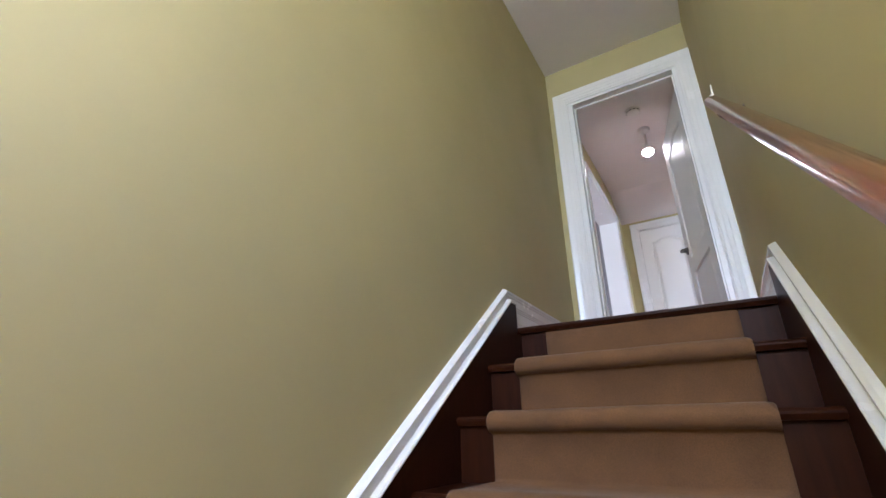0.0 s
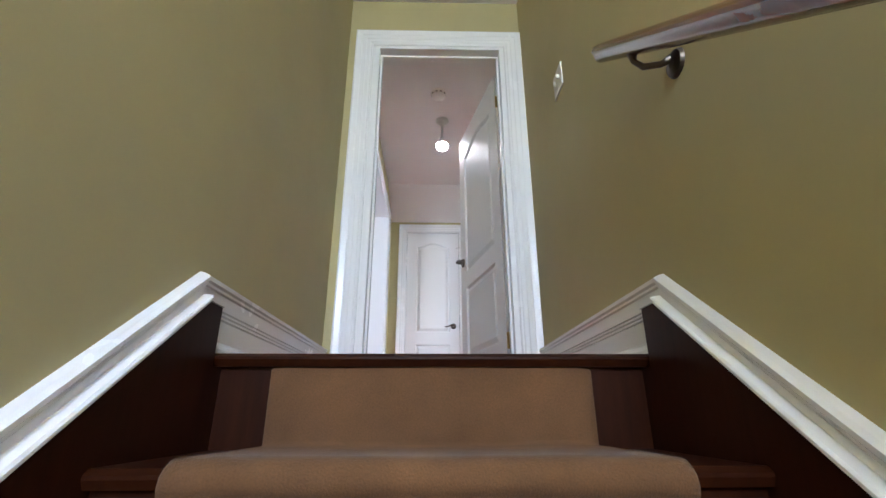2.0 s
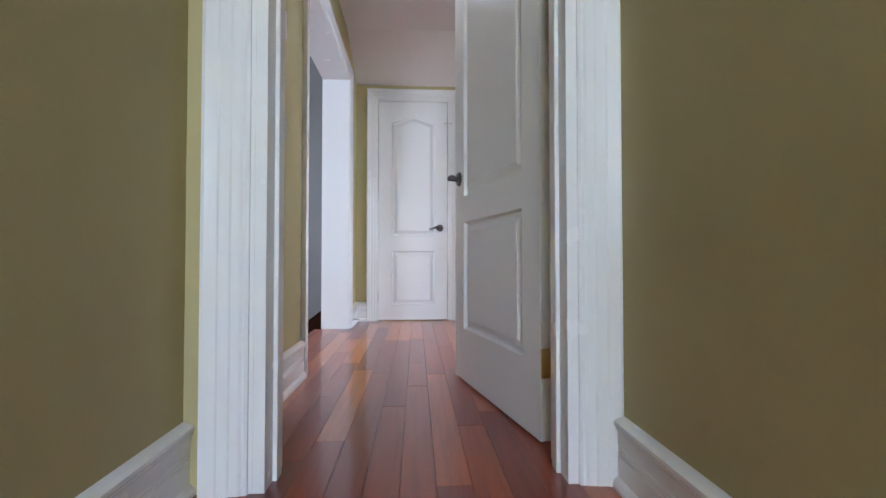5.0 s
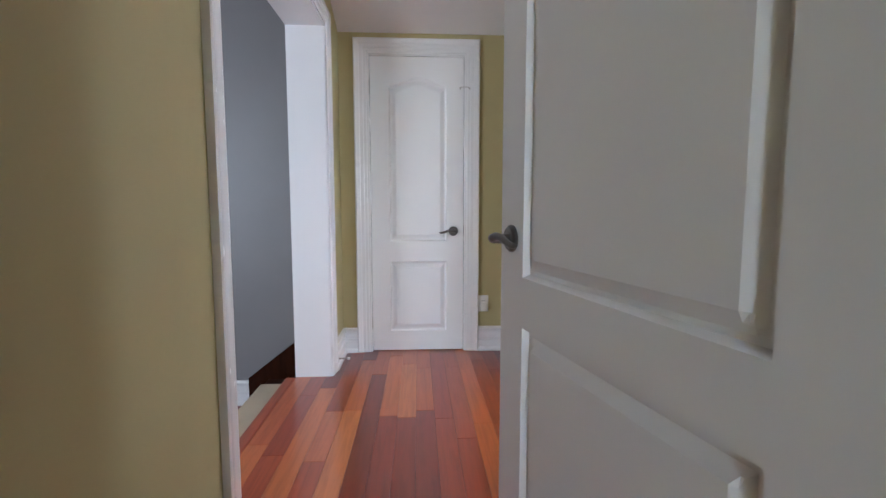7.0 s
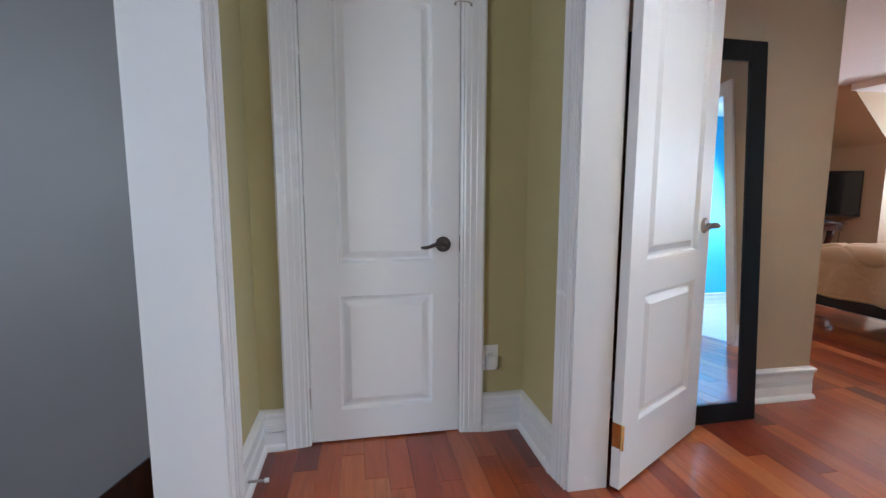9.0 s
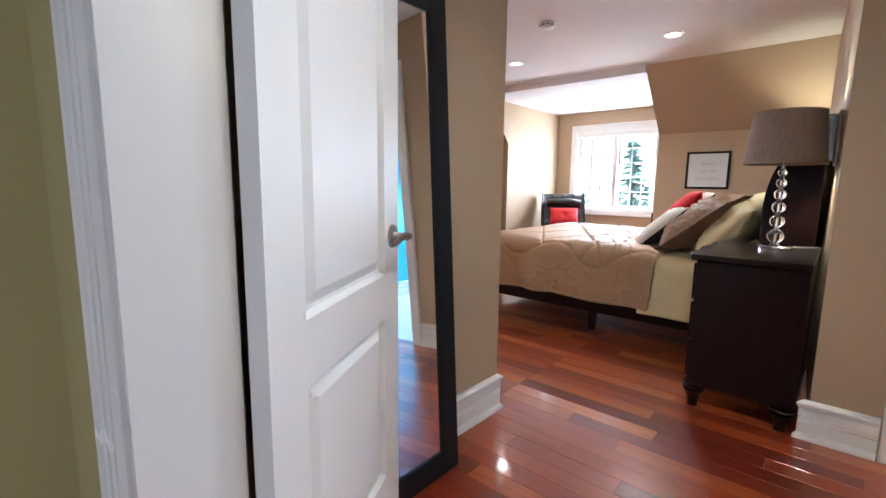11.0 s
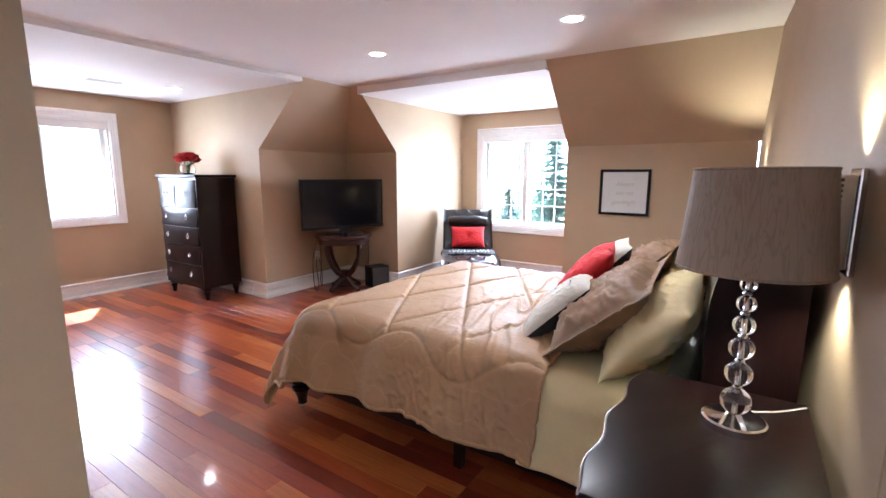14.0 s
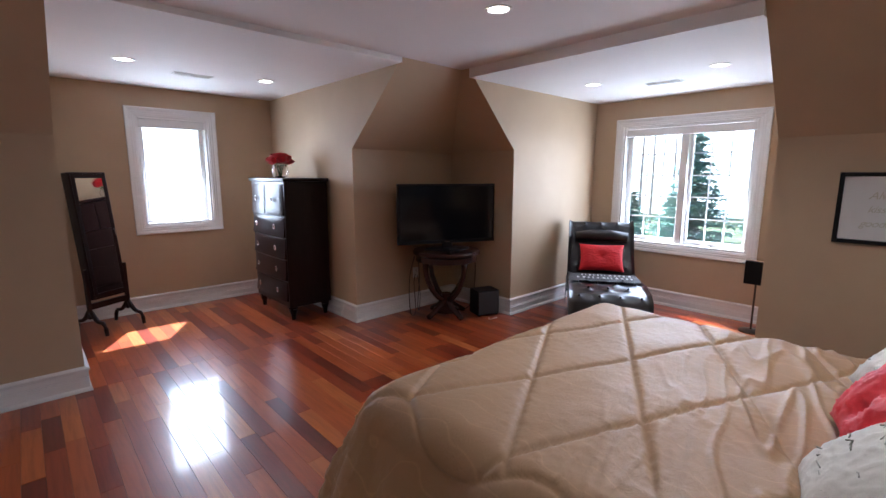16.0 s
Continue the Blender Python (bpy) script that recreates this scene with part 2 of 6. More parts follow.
def lathe(bm, profile, segs=24, centre=(0, 0), cap=True):
    """Profile of (radius, z), turned about the vertical."""
    rings = []
    for r, z in profile:
        rings.append([bm.verts.new((centre[0] + r * math.cos(2 * math.pi * i / segs), centre[1] + r * math.sin(2 * math.pi * i / segs), z)) for i in range(segs)])
    for a, b in zip(rings, rings[1:]):
        for i in range(segs):
            bm.faces.new((a[i], a[(i + 1) % segs], b[(i + 1) % segs], b[i]))
    if cap:
        bm.faces.new(rings[0][::-1])
        bm.faces.new(rings[-1])
    bmesh.ops.recalc_face_normals(bm, faces=bm.faces)


def tube(bm, points, radius, segs=10, cap=True):
    """A round bar along points; radius one number or one a point."""
    pts = [Vector(p) for p in points]
    rad = radius if isinstance(radius, (list, tuple)) else [radius] * len(pts)
    rings = []
    ref = Vector((0.13, 0.31, 0.94)).normalized()
    for i, p in enumerate(pts):
        d = (pts[min(i + 1, len(pts) - 1)] - pts[max(i - 1, 0)]).normalized()
        u = d.cross(ref)
        if u.length < 0.1:
            u = d.cross(Vector((1, 0, 0)))
        u.normalize()
        v = d.cross(u)
        rings.append([bm.verts.new(p + rad[i] * (u * math.cos(2 * math.pi * k / segs) + v * math.sin(2 * math.pi * k / segs))) for k in range(segs)])
    for a, b in zip(rings, rings[1:]):
        for k in range(segs):
            bm.faces.new((a[k], a[(k + 1) % segs], b[(k + 1) % segs], b[k]))
    if cap:
        bm.faces.new(rings[0][::-1])
        bm.faces.new(rings[-1])
    bmesh.ops.recalc_face_normals(bm, faces=bm.faces)


def run_profile(bm, profile, p0, p1, out, ext0=0.0, ext1=0.0):
    """A moulding: profile of (depth, height) carried from p0 to p1 on the floor plan; out points into the room. ext: mitre at the ends, times depth."""
    p0, p1, o = Vector(p0), Vector(p1), Vector((*out, 0))
    d = (p1 - p0).normalized()
    a = [bm.verts.new(p0 + o * u - d * (ext0 * u) + Vector((0, 0, h))) for u, h in profile]
    b = [bm.verts.new(p1 + o * u + d * (ext1 * u) + Vector((0, 0, h))) for u, h in profile]
    n = len(profile)
    for i in range(n):
        bm.faces.new((a[i], a[(i + 1) % n], b[(i + 1) % n], b[i]))
    bm.faces.new(a[::-1])
    bm.faces.new(b)
    bmesh.ops.recalc_face_normals(bm, faces=bm.faces)


BASE_PROFILE = [(0, 0), (0.030, 0), (0.030, 0.010), (0.026, 0.020), (0.018, 0.027), (0.017, 0.028), (0.017, 0.078), (0.0125, 0.081), (0.017, 0.084), (0.017, 0.088), (0.0125, 0.091),
                (0.017, 0.094), (0.017, 0.098), (0.0125, 0.101), (0.017, 0.104), (0.017, 0.138), (0.021, 0.142), (0.021, 0.148), (0.026, 0.153), (0.026, 0.163), (0.016, 0.169), (0.008, 0.172), (0, 0.174)]


def baseboard(p0, p1, out, e0=0.0, e1=0.0, z=0.0, label="white moulded baseboard"):
    bm = bmesh.new()
    run_profile(bm, BASE_PROFILE, (*p0, z), (*p1, z), out, e0, e1)
    return tagged(mesh_object("baseboard", bm, M_TRIM), label, "baseboard", kind="structure")


def wall(name, material, *boxes, label="painted wall"):
    bm = bmesh.new()
    for b in boxes:
        box(bm, *b)
    return tagged(mesh_object(name, bm, material), label, "wall", kind="structure")


# ---- structure ----
XL, XR = -0.394, 0.68            # stairwell walls
LANDING_Y, RISE, RUN = 2.245, 0.195, 0.255
DOOR_Y0, DOOR_Y1 = 3.36, 3.50    # wall with the stair door
HALL_L, HALL_R, HALL_END = -0.39, 0.755, 6.415
N_STEPS = 13
LOW = -0.21 - RISE * (N_STEPS - 1)
STEP_Y = [LANDING_Y] + [1.888 - RUN * k for k in range(N_STEPS)]
STEP_Z = [0.0] + [-0.21 - RISE * k for k in range(N_STEPS)]

wall("wall_stair_left", M_OLIVE, (XL - 0.12, XL, -2.6, 3.36, LOW - 0.1, 2.6), label="olive green painted stairwell wall")
# The gap at y -1.5 to -0.3 is unseen, added for the side fill.
wall("wall_stair_right", M_OLIVE, (XR, XR + 0.1, -2.6, -1.5, LOW - 0.1, 2.6), (XR, XR + 0.1, -0.3, 3.36, LOW - 0.1, 2.6), (XR, XR + 0.1, -1.5, -0.3, LOW - 0.1, 0.1), (XR, XR + 0.1, -1.5, -0.3, 1.4, 2.6), label="olive green painted stairwell wall")
# The gap in this unseen wall is added for the stair foot fill.
wall("wall_stair_bottom", M_OLIVE, (XL - 0.12, -0.3, -2.72, -2.6, LOW - 0.1, 2.6), (0.58, XR + 0.1, -2.72, -2.6, LOW - 0.1, 2.6), (-0.3, 0.58, -2.72, -2.6, LOW - 0.1, 1.25), (-0.3, 0.58, -2.72, -2.6, 2.35, 2.6), label="olive wall at the foot of the stairs")
wall("wall_stair_door", M_OLIVE, (XL - 0.12, -0.245, DOOR_Y0, DOOR_Y1, -0.1, 2.6), (0.573, XR + 0.1, DOOR_Y0, DOOR_Y1, -0.1, 2.6),
     (-0.245, 0.573, DOOR_Y0, DOOR_Y1, 2.05, 2.6), label="olive wall around the stair door")
wall("floor_stair_foot", M_STAIR, (XL, XR, -2.6, STEP_Y[N_STEPS - 1], LOW - 0.1, LOW), label="dark wood floor at the foot of the stairs")
# The hole behind the camera's start is added to let fill light in.
bm = bmesh.new()
for b in ((XL, XR, -0.2, 3.36), (XL, XR, -2.6, -1.2), (XL, -0.26, -1.2, -0.2), (0.54, XR, -1.2, -0.2)):
    box(bm, *b, 2.415, 2.5)
tagged(mesh_object("ceiling_stairwell", bm, M_CEIL), "white flat stairwell ceiling with an added, unseen opening", "ceiling", kind="structure")

# hall
wall("wall_hall_left", M_OLIVE, (-0.60, HALL_L, 3.50, 4.53, -0.6, 2.6), (-0.60, HALL_L, 5.97, 6.415, -0.6, 2.6), (-0.60, HALL_L, 4.53, 5.97, 2.06, 2.6), label="olive painted hall wall with a wide opening")
wall("wall_hall_right", M_OLIVE, (HALL_R, 0.90, 3.50, 4.52, -0.1, 2.6), (HALL_R, 0.90, 5.95, 6.565, -0.1, 2.6), (HALL_R, 0.90, 4.52, 5.95, 2.05, 2.6), label="olive painted hall wall with a doorway")
wall("wall_hall_end", M_OLIVE, (-0.60, -0.20, HALL_END, 6.565, -0.6, 2.6), (0.47, HALL_R, HALL_END, 6.565, -0.1, 2.6), (-0.20, 0.47, HALL_END, 6.565, 2.045, 2.6), label="olive painted wall at the hall's end")
wall("wall_closet_back", M_OLIVE, (-0.3, 0.6, 6.9, 6.96, -0.1, 2.6), label="back of the closet")
bm = bmesh.new()
prism(bm, [(3.50, 2.415), (5.85, 2.415), (6.42, 2.175), (6.42, 2.3), (5.9, 2.55), (3.50, 2.55)], "x", HALL_L - 0.0, HALL_R)
tagged(mesh_object("ceiling_hall", bm, M_CEIL), "white hall ceiling with a sloped end", "ceiling", kind="structure")

# side stair landing beyond the opening
LZ = -0.38
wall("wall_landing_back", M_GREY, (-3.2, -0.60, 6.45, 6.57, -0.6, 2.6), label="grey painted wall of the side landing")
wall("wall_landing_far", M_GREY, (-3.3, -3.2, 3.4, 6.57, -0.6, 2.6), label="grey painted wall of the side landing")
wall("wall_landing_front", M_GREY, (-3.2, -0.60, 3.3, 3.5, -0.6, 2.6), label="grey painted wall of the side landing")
tagged(mesh_object("ceiling_landing", boxed(-3.2, -0.6, 3.5, 6.45, 2.45, 2.55), M_CEIL), "white ceiling over the side landing", "ceiling", kind="structure")

# lobby and bedroom
WX = 2.43
wall("wall_lobby_north", M_TAN, (0.90, 2.345, 6.43, 6.60, -0.1, 2.6), label="tan painted lobby wall")
bm = bmesh.new()
prism(bm, [(2.345, 6.43), (WX, 6.85), (WX - 0.13, 6.85), (WX - 0.13, 6.60), (2.345, 6.60)], "z", -0.1, 2.6)
bmesh.ops.recalc_face_normals(bm, faces=bm.faces)
tagged(mesh_object("wall_lobby_return", bm, M_TAN), "tan painted wall corner beside the bedroom", "wall", kind="structure")
wall("wall_bedroom_west", M_TAN, (WX - 0.13, WX, 6.85, 10.25, -0.1, 2.6), label="tan painted bedroom wall")
BX = 3.05                         # wall with the bathroom doorway
wall("wall_lobby_south", M_TAN, (0.90, 1.46, 3.78, 3.90, -0.1, 2.6), (2.22, 2.505, 3.78, 3.90, -0.1, 2.6), (2.925, BX, 3.78, 3.90, -0.1, 2.6),
     (1.46, 2.22, 3.78, 3.90, 2.05, 2.6), (2.505, 2.925, 3.78, 3.90, 2.05, 2.6), label="tan painted lobby wall with two doorways")
wall("wall_bath_side", M_TAN, (BX, BX + 0.12, 3.78, 4.12, -0.1, 2.6), (BX, BX + 0.12, 4.96, 5.272, -0.1, 2.6), (BX, BX + 0.12, 4.12, 4.96, 2.05, 2.6), label="tan painted wall with the bathroom doorway")
bm = bmesh.new()
prism(bm, [(BX + 0.12, 5.275), (6.75, 5.465), (6.75, 5.345), (BX + 0.12, 5.155)], "z", -0.1, 2.6)
tagged(mesh_object("wall_bedroom_south", bm, M_TAN), "tan painted wall behind the bed", "wall", kind="structure")

KX, KY, KZ = 6.585, 10.11, 1.715
SX, SY = 5.925, 9.32
EY0, EY1, EX = 7.035, 9.22, 8.18
NX0, NX1, NY = 3.09, 5.255, 11.96
wall("wall_knee_east", M_TAN, (KX, KX + 0.1, 5.475, EY0 - 0.1, -0.1, KZ), (KX, KX + 0.1, EY1 + 0.1, KY, -0.1, KZ), label="tan painted low wall under the roof slope")
wall("wall_knee_north", M_TAN, (2.3, NX0 - 0.1, KY, KY + 0.1, -0.1, KZ), (NX1 + 0.1, KX + 0.1, KY, KY + 0.1, -0.1, KZ), label="tan painted low wall under the roof slope")


def cheek(name, outline, axis, a, b):
    bm = bmesh.new()
    prism(bm, outline, axis, a, b)
    return tagged(mesh_object(name, bm, M_TAN), "tan painted cheek wall of the dormer", "wall", kind="structure")


north_cheek = [(KY, -0.1), (NY, -0.1), (NY, 2.6), (SY - 0.2, 2.6), (SY - 0.2, 2.415), (SY, CEIL), (KY, KZ)]
cheek("wall_dormer_north_west", north_cheek, "x", NX0 - 0.1, NX0)
cheek("wall_dormer_north_east", north_cheek, "x", NX1, NX1 + 0.1)
east_cheek = [(KX, -0.1), (EX, -0.1), (EX, 2.6), (SX - 0.2, 2.6), (SX - 0.2, 2.415), (SX, CEIL), (KX, KZ)]
cheek("wall_dormer_east_south", east_cheek, "y", EY0 - 0.1, EY0)
cheek("wall_dormer_east_north", east_cheek, "y", EY1, EY1 + 0.1)

W1 = (3.83, 4.52, 0.92, 2.07)     # north window opening: x, x, z, z
W2 = (7.50, 8.86, 0.68, 2.02)     # east window opening: y, y, z, z
wall("wall_dormer_north", M_TAN, (NX0 - 0.1, W1[0], NY, NY + 0.16, -0.1, 2.6), (W1[1], NX1 + 0.1, NY, NY + 0.16, -0.1, 2.6),
     (W1[0], W1[1], NY, NY + 0.16, -0.1, W1[2]), (W1[0], W1[1], NY, NY + 0.16, W1[3], 2.6), label="tan painted dormer wall with a window")
wall("wall_dormer_east", M_TAN, (EX, EX + 0.16, EY0 - 0.1, W2[0], -0.1, 2.6), (EX, EX + 0.16, W2[1], EY1 + 0.1, -0.1, 2.6),
     (EX, EX + 0.16, W2[0], W2[1], -0.1, W2[2]), (EX, EX + 0.16, W2[0], W2[1], W2[3], 2.6), label="tan painted dormer wall with a wide window")


def slab(name, outline, axis, a, b, material=M_TAN, label="tan painted roof slope"):
    bm = bmesh.new()
    prism(bm, outline, axis, a, b)
    return tagged(mesh_object(name, bm, material), label, "sloped ceiling", kind="structure")


es = [(KX, KZ), (SX, CEIL), (SX, CEIL + 0.12), (KX + 0.1, KZ + 0.12), (KX + 0.1, KZ)]
slab("ceiling_slope_east_south", es, "y", 5.40, EY0 - 0.1)
slab("ceiling_slope_east_north", es, "y", EY1 + 0.1, KY + 0.1)
ns = [(KY, KZ), (SY, CEIL), (SY, CEIL + 0.12), (KY + 0.1, KZ + 0.12), (KY + 0.1, KZ)]
slab("ceiling_slope_north_west", ns, "x", WX - 0.1, NX0 - 0.1)
slab("ceiling_slope_north_east", ns, "x", NX1 + 0.1, KX + 0.1)
tagged(mesh_object("ceiling_bedroom", boxed(0.90, SX, 3.9, SY, CEIL, CEIL + 0.1), M_CEIL), "white flat bedroom ceiling", "ceiling", kind="structure")
tagged(mesh_object("ceiling_dormer_north", boxed(NX0, NX1, SY, NY, CEIL_N, CEIL_N + 0.15), M_CEIL), "white flat dormer ceiling", "ceiling", kind="structure")
tagged(mesh_object("ceiling_dormer_east", boxed(SX, EX, EY0, EY1, CEIL_E, CEIL_E + 0.2), M_CEIL), "white flat dormer ceiling", "ceiling", kind="structure")

# bathroom behind the bed wall
wall("wall_bath_east", M_CYAN, (5.2, 5.3, 3.2, 5.3, -0.1, 2.6), label="turquoise bathroom wall")
wall("wall_bath_south", M_CYAN, (BX, 5.2, 3.1, 3.2, -0.1, 2.6), label="turquoise bathroom wall")
wall("wall_bath_north", M_CYAN, (BX + 0.125, 5.2, 5.09, 5.17, -0.1, 2.6), label="turquoise bathroom wall")
wall("floor_bath", M_TILE, (BX + 0.06, 5.2, 3.2, 5.2, -0.1, 0.0), label="pale tiled bathroom floor")
tagged(mesh_object("ceiling_bath", boxed(BX + 0.12, 5.2, 3.2, 5.2, 2.42, 2.5), M_CEIL), "white bathroom ceiling", "ceiling", kind="structure")
# small cream room behind the lobby
wall("wall_cream_south", M_CREAM, (0.9, BX, 2.5, 2.6, -0.1, 2.6), label="cream painted wall of the small room")
wall("wall_cream_west", M_CREAM, (1.1, 1.2, 2.6, 3.78, -0.1, 2.6), label="cream painted wall of the small room")
wall("wall_cream_east", M_CREAM, (2.24, 2.32, 2.6, 3.78, -0.1, 2.6), label="cream painted wall of the small room")
wall("floor_cream", M_TILE, (1.2, 2.24, 2.6, 3.84, -0.1, 0.0), label="pale tiled floor of the small room")
tagged(mesh_object("ceiling_cream", boxed(1.1, 2.32, 2.5, 3.78, 2.42, 2.5), M_CEIL), "white ceiling of the small room", "ceiling", kind="structure")
tagged(mesh_object("ceiling_closet", boxed(-0.3, 0.6, 6.4, 6.96, 2.45, 2.55), M_CEIL), "white closet ceiling", "ceiling", kind="structure")
wall("wall_closet_sides", M_OLIVE, (-0.36, -0.3, 6.56, 6.96, -0.1, 2.6), (0.6, 0.66, 6.56, 6.96, -0.1, 2.6), label="olive closet side walls")

# ---- trim ----
CASE_PROFILE = [(0.0, 0.0), (0.0, 0.010), (0.006, 0.014), (0.012, 0.012), (0.018, 0.016), (0.034, 0.016), (0.038, 0.019), (0.058, 0.019), (0.062, 0.022), (0.076, 0.024), (0.086, 0.026), (0.094, 0.022), (0.094, 0.0)]


def casing(u0, u1, top, plane, axis, side, bottom=0.0, width=0.094, name="door_casing", sill=False):
    """Moulded casing round an opening u0..u1 up to top. axis: the wall's direction; plane: its face; side: +1 or -1, the way the face looks."""
    k = width / 0.094
    prof = [(u * k, v) for u, v in CASE_PROFILE]
    root = thing(name, "white moulded wooden door casing", "door casing", kind="structure")

    def at(u, v, z):
        return (u, plane + side * v, z) if axis == "x" else (plane + side * v, u, z)

    def sweep(nm, a, b):
        bm = bmesh.new()
        va, vb = [bm.verts.new(at(*p)) for p in a], [bm.verts.new(at(*p)) for p in b]
        n = len(va)
        for i in range(n):
            bm.faces.new((va[i], va[(i + 1) % n], vb[(i + 1) % n], vb[i]))
        bm.faces.new(va[::-1])
        bm.faces.new(vb)
        bmesh.ops.recalc_face_normals(bm, faces=bm.faces)
        part(nm, bm, M_TRIM, root)
    if sill:
        sweep("casing_side", [(u0 - u, v, bottom - u) for u, v in prof], [(u0 - u, v, top + u) for u, v in prof])
        sweep("casing_side", [(u1 + u, v, bottom - u) for u, v in prof], [(u1 + u, v, top + u) for u, v in prof])
        sweep("casing_sill", [(u0 - u, v, bottom - u) for u, v in prof], [(u1 + u, v, bottom - u) for u, v in prof])
    else:
        sweep("casing_side", [(u0 - u, v, bottom) for u, v in prof], [(u0 - u, v, top + u) for u, v in prof])
        sweep("casing_side", [(u1 + u, v, bottom) for u, v in prof], [(u1 + u, v, top + u) for u, v in prof])
    sweep("casing_head", [(u0 - u, v, top + u) for u, v in prof], [(u1 + u, v, top + u) for u, v in prof])
    return root


def jamb(u0, u1, top, p0, p1, axis, t=0.018, bottom=0.0):
    """White lining of an opening through a wall from p0 to p1, standing proud inside it."""
    root = thing("door_jamb", "white painted door jamb lining", "door jamb", kind="structure")
    for nm, a in (("jamb_side", (u0, u0 + t, bottom, top)), ("jamb_side", (u1 - t, u1, bottom, top)), ("jamb_head", (u0 + t, u1 - t, top - t, top))):
        a0, a1, z0, z1 = a
        bm = boxed(a0, a1, p0, p1, z0, z1) if axis == "x" else boxed(p0, p1, a0, a1, z0, z1)
        part(nm, bm, M_TRIM, root)
    return root


casing(-0.240, 0.573, 2.042, DOOR_Y0, "x", -1, width=0.11, name="stair_door_casing")
casing(-0.237, 0.565, 2.042, DOOR_Y1, "x", 1, name="stair_door_casing")
stair_jamb = jamb(-0.229, 0.573, 2.05, DOOR_Y0 - 0.003, DOOR_Y1 + 0.003, "x", 0.028)
part("jamb_backing", boxed(-0.245, -0.2295, DOOR_Y0 - 0.003, DOOR_Y1 + 0.003, 0.0, 2.05), M_TRIM, stair_jamb)
for nm, q in (("door_stop_strip", (-0.201, -0.189, 0.0, 2.022)), ("door_stop_strip", (0.533, 0.545, 0.0, 2.022)), ("door_stop_strip", (-0.189, 0.533, 2.01, 2.022))):
    part(nm, boxed(q[0], q[1], DOOR_Y0 + 0.055, DOOR_Y1 - 0.042, q[2], q[3], bevel=0.003), M_TRIM, stair_jamb)
casing(4.54, 5.955, 2.05, HALL_L, "y", 1, width=0.09, name="opening_casing")
jamb(4.53, 5.97, 2.06, -0.603, HALL_L + 0.003, "y", 0.022, -0.02)
casing(-0.188, 0.458, 2.038, HALL_END, "x", -1, width=0.102, name="closet_casing")
jamb(-0.20, 0.47, 2.045, HALL_END - 0.003, 6.565, "x", 0.014)
casing(4.53, 5.945, 2.04, HALL_R, "y", -1, width=0.094, name="doorway_casing")
casing(4.53, 5.945, 2.04, 0.90, "y", 1, width=0.094, name="doorway_casing")
jamb(4.52, 5.95, 2.05, HALL_R - 0.003, 0.903, "y")
casing(4.13, 4.95, 2.04, BX, "y", -1, name="bathroom_casing")
jamb(4.12, 4.96, 2.05, BX - 0.003, BX + 0.13, "y")
casing(2.515, 2.915, 2.04, 3.90, "x", 1, width=0.08, name="lobby_door_casing")
jamb(2.505, 2.925, 2.05, 3.775, 3.903, "x", 0.016)
casing(1.475, 2.205, 2.04, 3.90, "x", 1, width=0.08, name="lobby_door_casing")
jamb(1.46, 2.22, 2.05, 3.775, 3.903, "x", 0.016)

baseboard((XL, 2.139), (XL, DOOR_Y0), (1, 0))
baseboard((XR, DOOR_Y0), (XR, 2.139), (-1, 0))
baseboard((HALL_L, 3.60), (HALL_L, 4.45), (1, 0))
baseboard((HALL_L, 6.045), (HALL_L, HALL_END), (1, 0), 0, -1)
baseboard((HALL_L, HALL_END), (-0.29, HALL_END), (0, -1), -1, 0)
baseboard((0.56, HALL_END), (HALL_R, HALL_END), (0, -1), 0, -1)
baseboard((HALL_R, HALL_END), (HALL_R, 6.04), (-1, 0), -1, 0)
baseboard((HALL_R, 4.43), (HALL_R, 3.60), (-1, 0))
baseboard((0.90, 6.43), (2.345, 6.43), (0, -1), -1, 0.82)
baseboard((2.345, 6.43), (WX, 6.85), (0.9806, -0.1961), 0.82, 0)
baseboard((WX, 6.85), (WX, KY), (1, 0), 0, -1)
baseboard((WX, KY), (NX0, KY), (0, -1), -1, 1)
baseboard((NX0, KY), (NX0, NY), (1, 0), 1, -1)
baseboard((NX0, NY), (NX1, NY), (0, -1), -1, -1)
baseboard((NX1, NY), (NX1, KY), (-1, 0), -1, 1)
baseboard((NX1, KY), (KX, KY), (0, -1), 1, -1)
baseboard((KX, KY), (KX, EY1), (-1, 0), -1, 1)
baseboard((KX, EY1), (EX, EY1), (0, -1), 1, -1)
baseboard((EX, EY1), (EX, EY0), (-1, 0), -1, -1)
baseboard((EX, EY0), (KX, EY0), (0, 1), -1, 1)
baseboard((KX, EY0), (KX, 5.48), (-1, 0), 1, -1)
baseboard((BX, 5.05), (BX, 5.29), (-1, 0), 0, 1)
baseboard((BX, 3.9), (BX, 4.03), (-1, 0))
baseboard((2.29, 3.9), (2.43, 3.9), (0, 1))
baseboard((0.9, 3.9), (1.39, 3.9), (0, 1), -1, 0)
baseboard((0.9, 4.43), (0.9, 3.9), (1, 0), 0, -1)
baseboard((BX + 0.13, 3.2), (5.2, 3.2), (0, 1))
baseboard((5.2, 3.2), (5.2, 5.09), (-1, 0), 0, -1)
baseboard((-3.2, 6.45), (-1.06, 6.45), (0, -1), 0, 0, LZ)


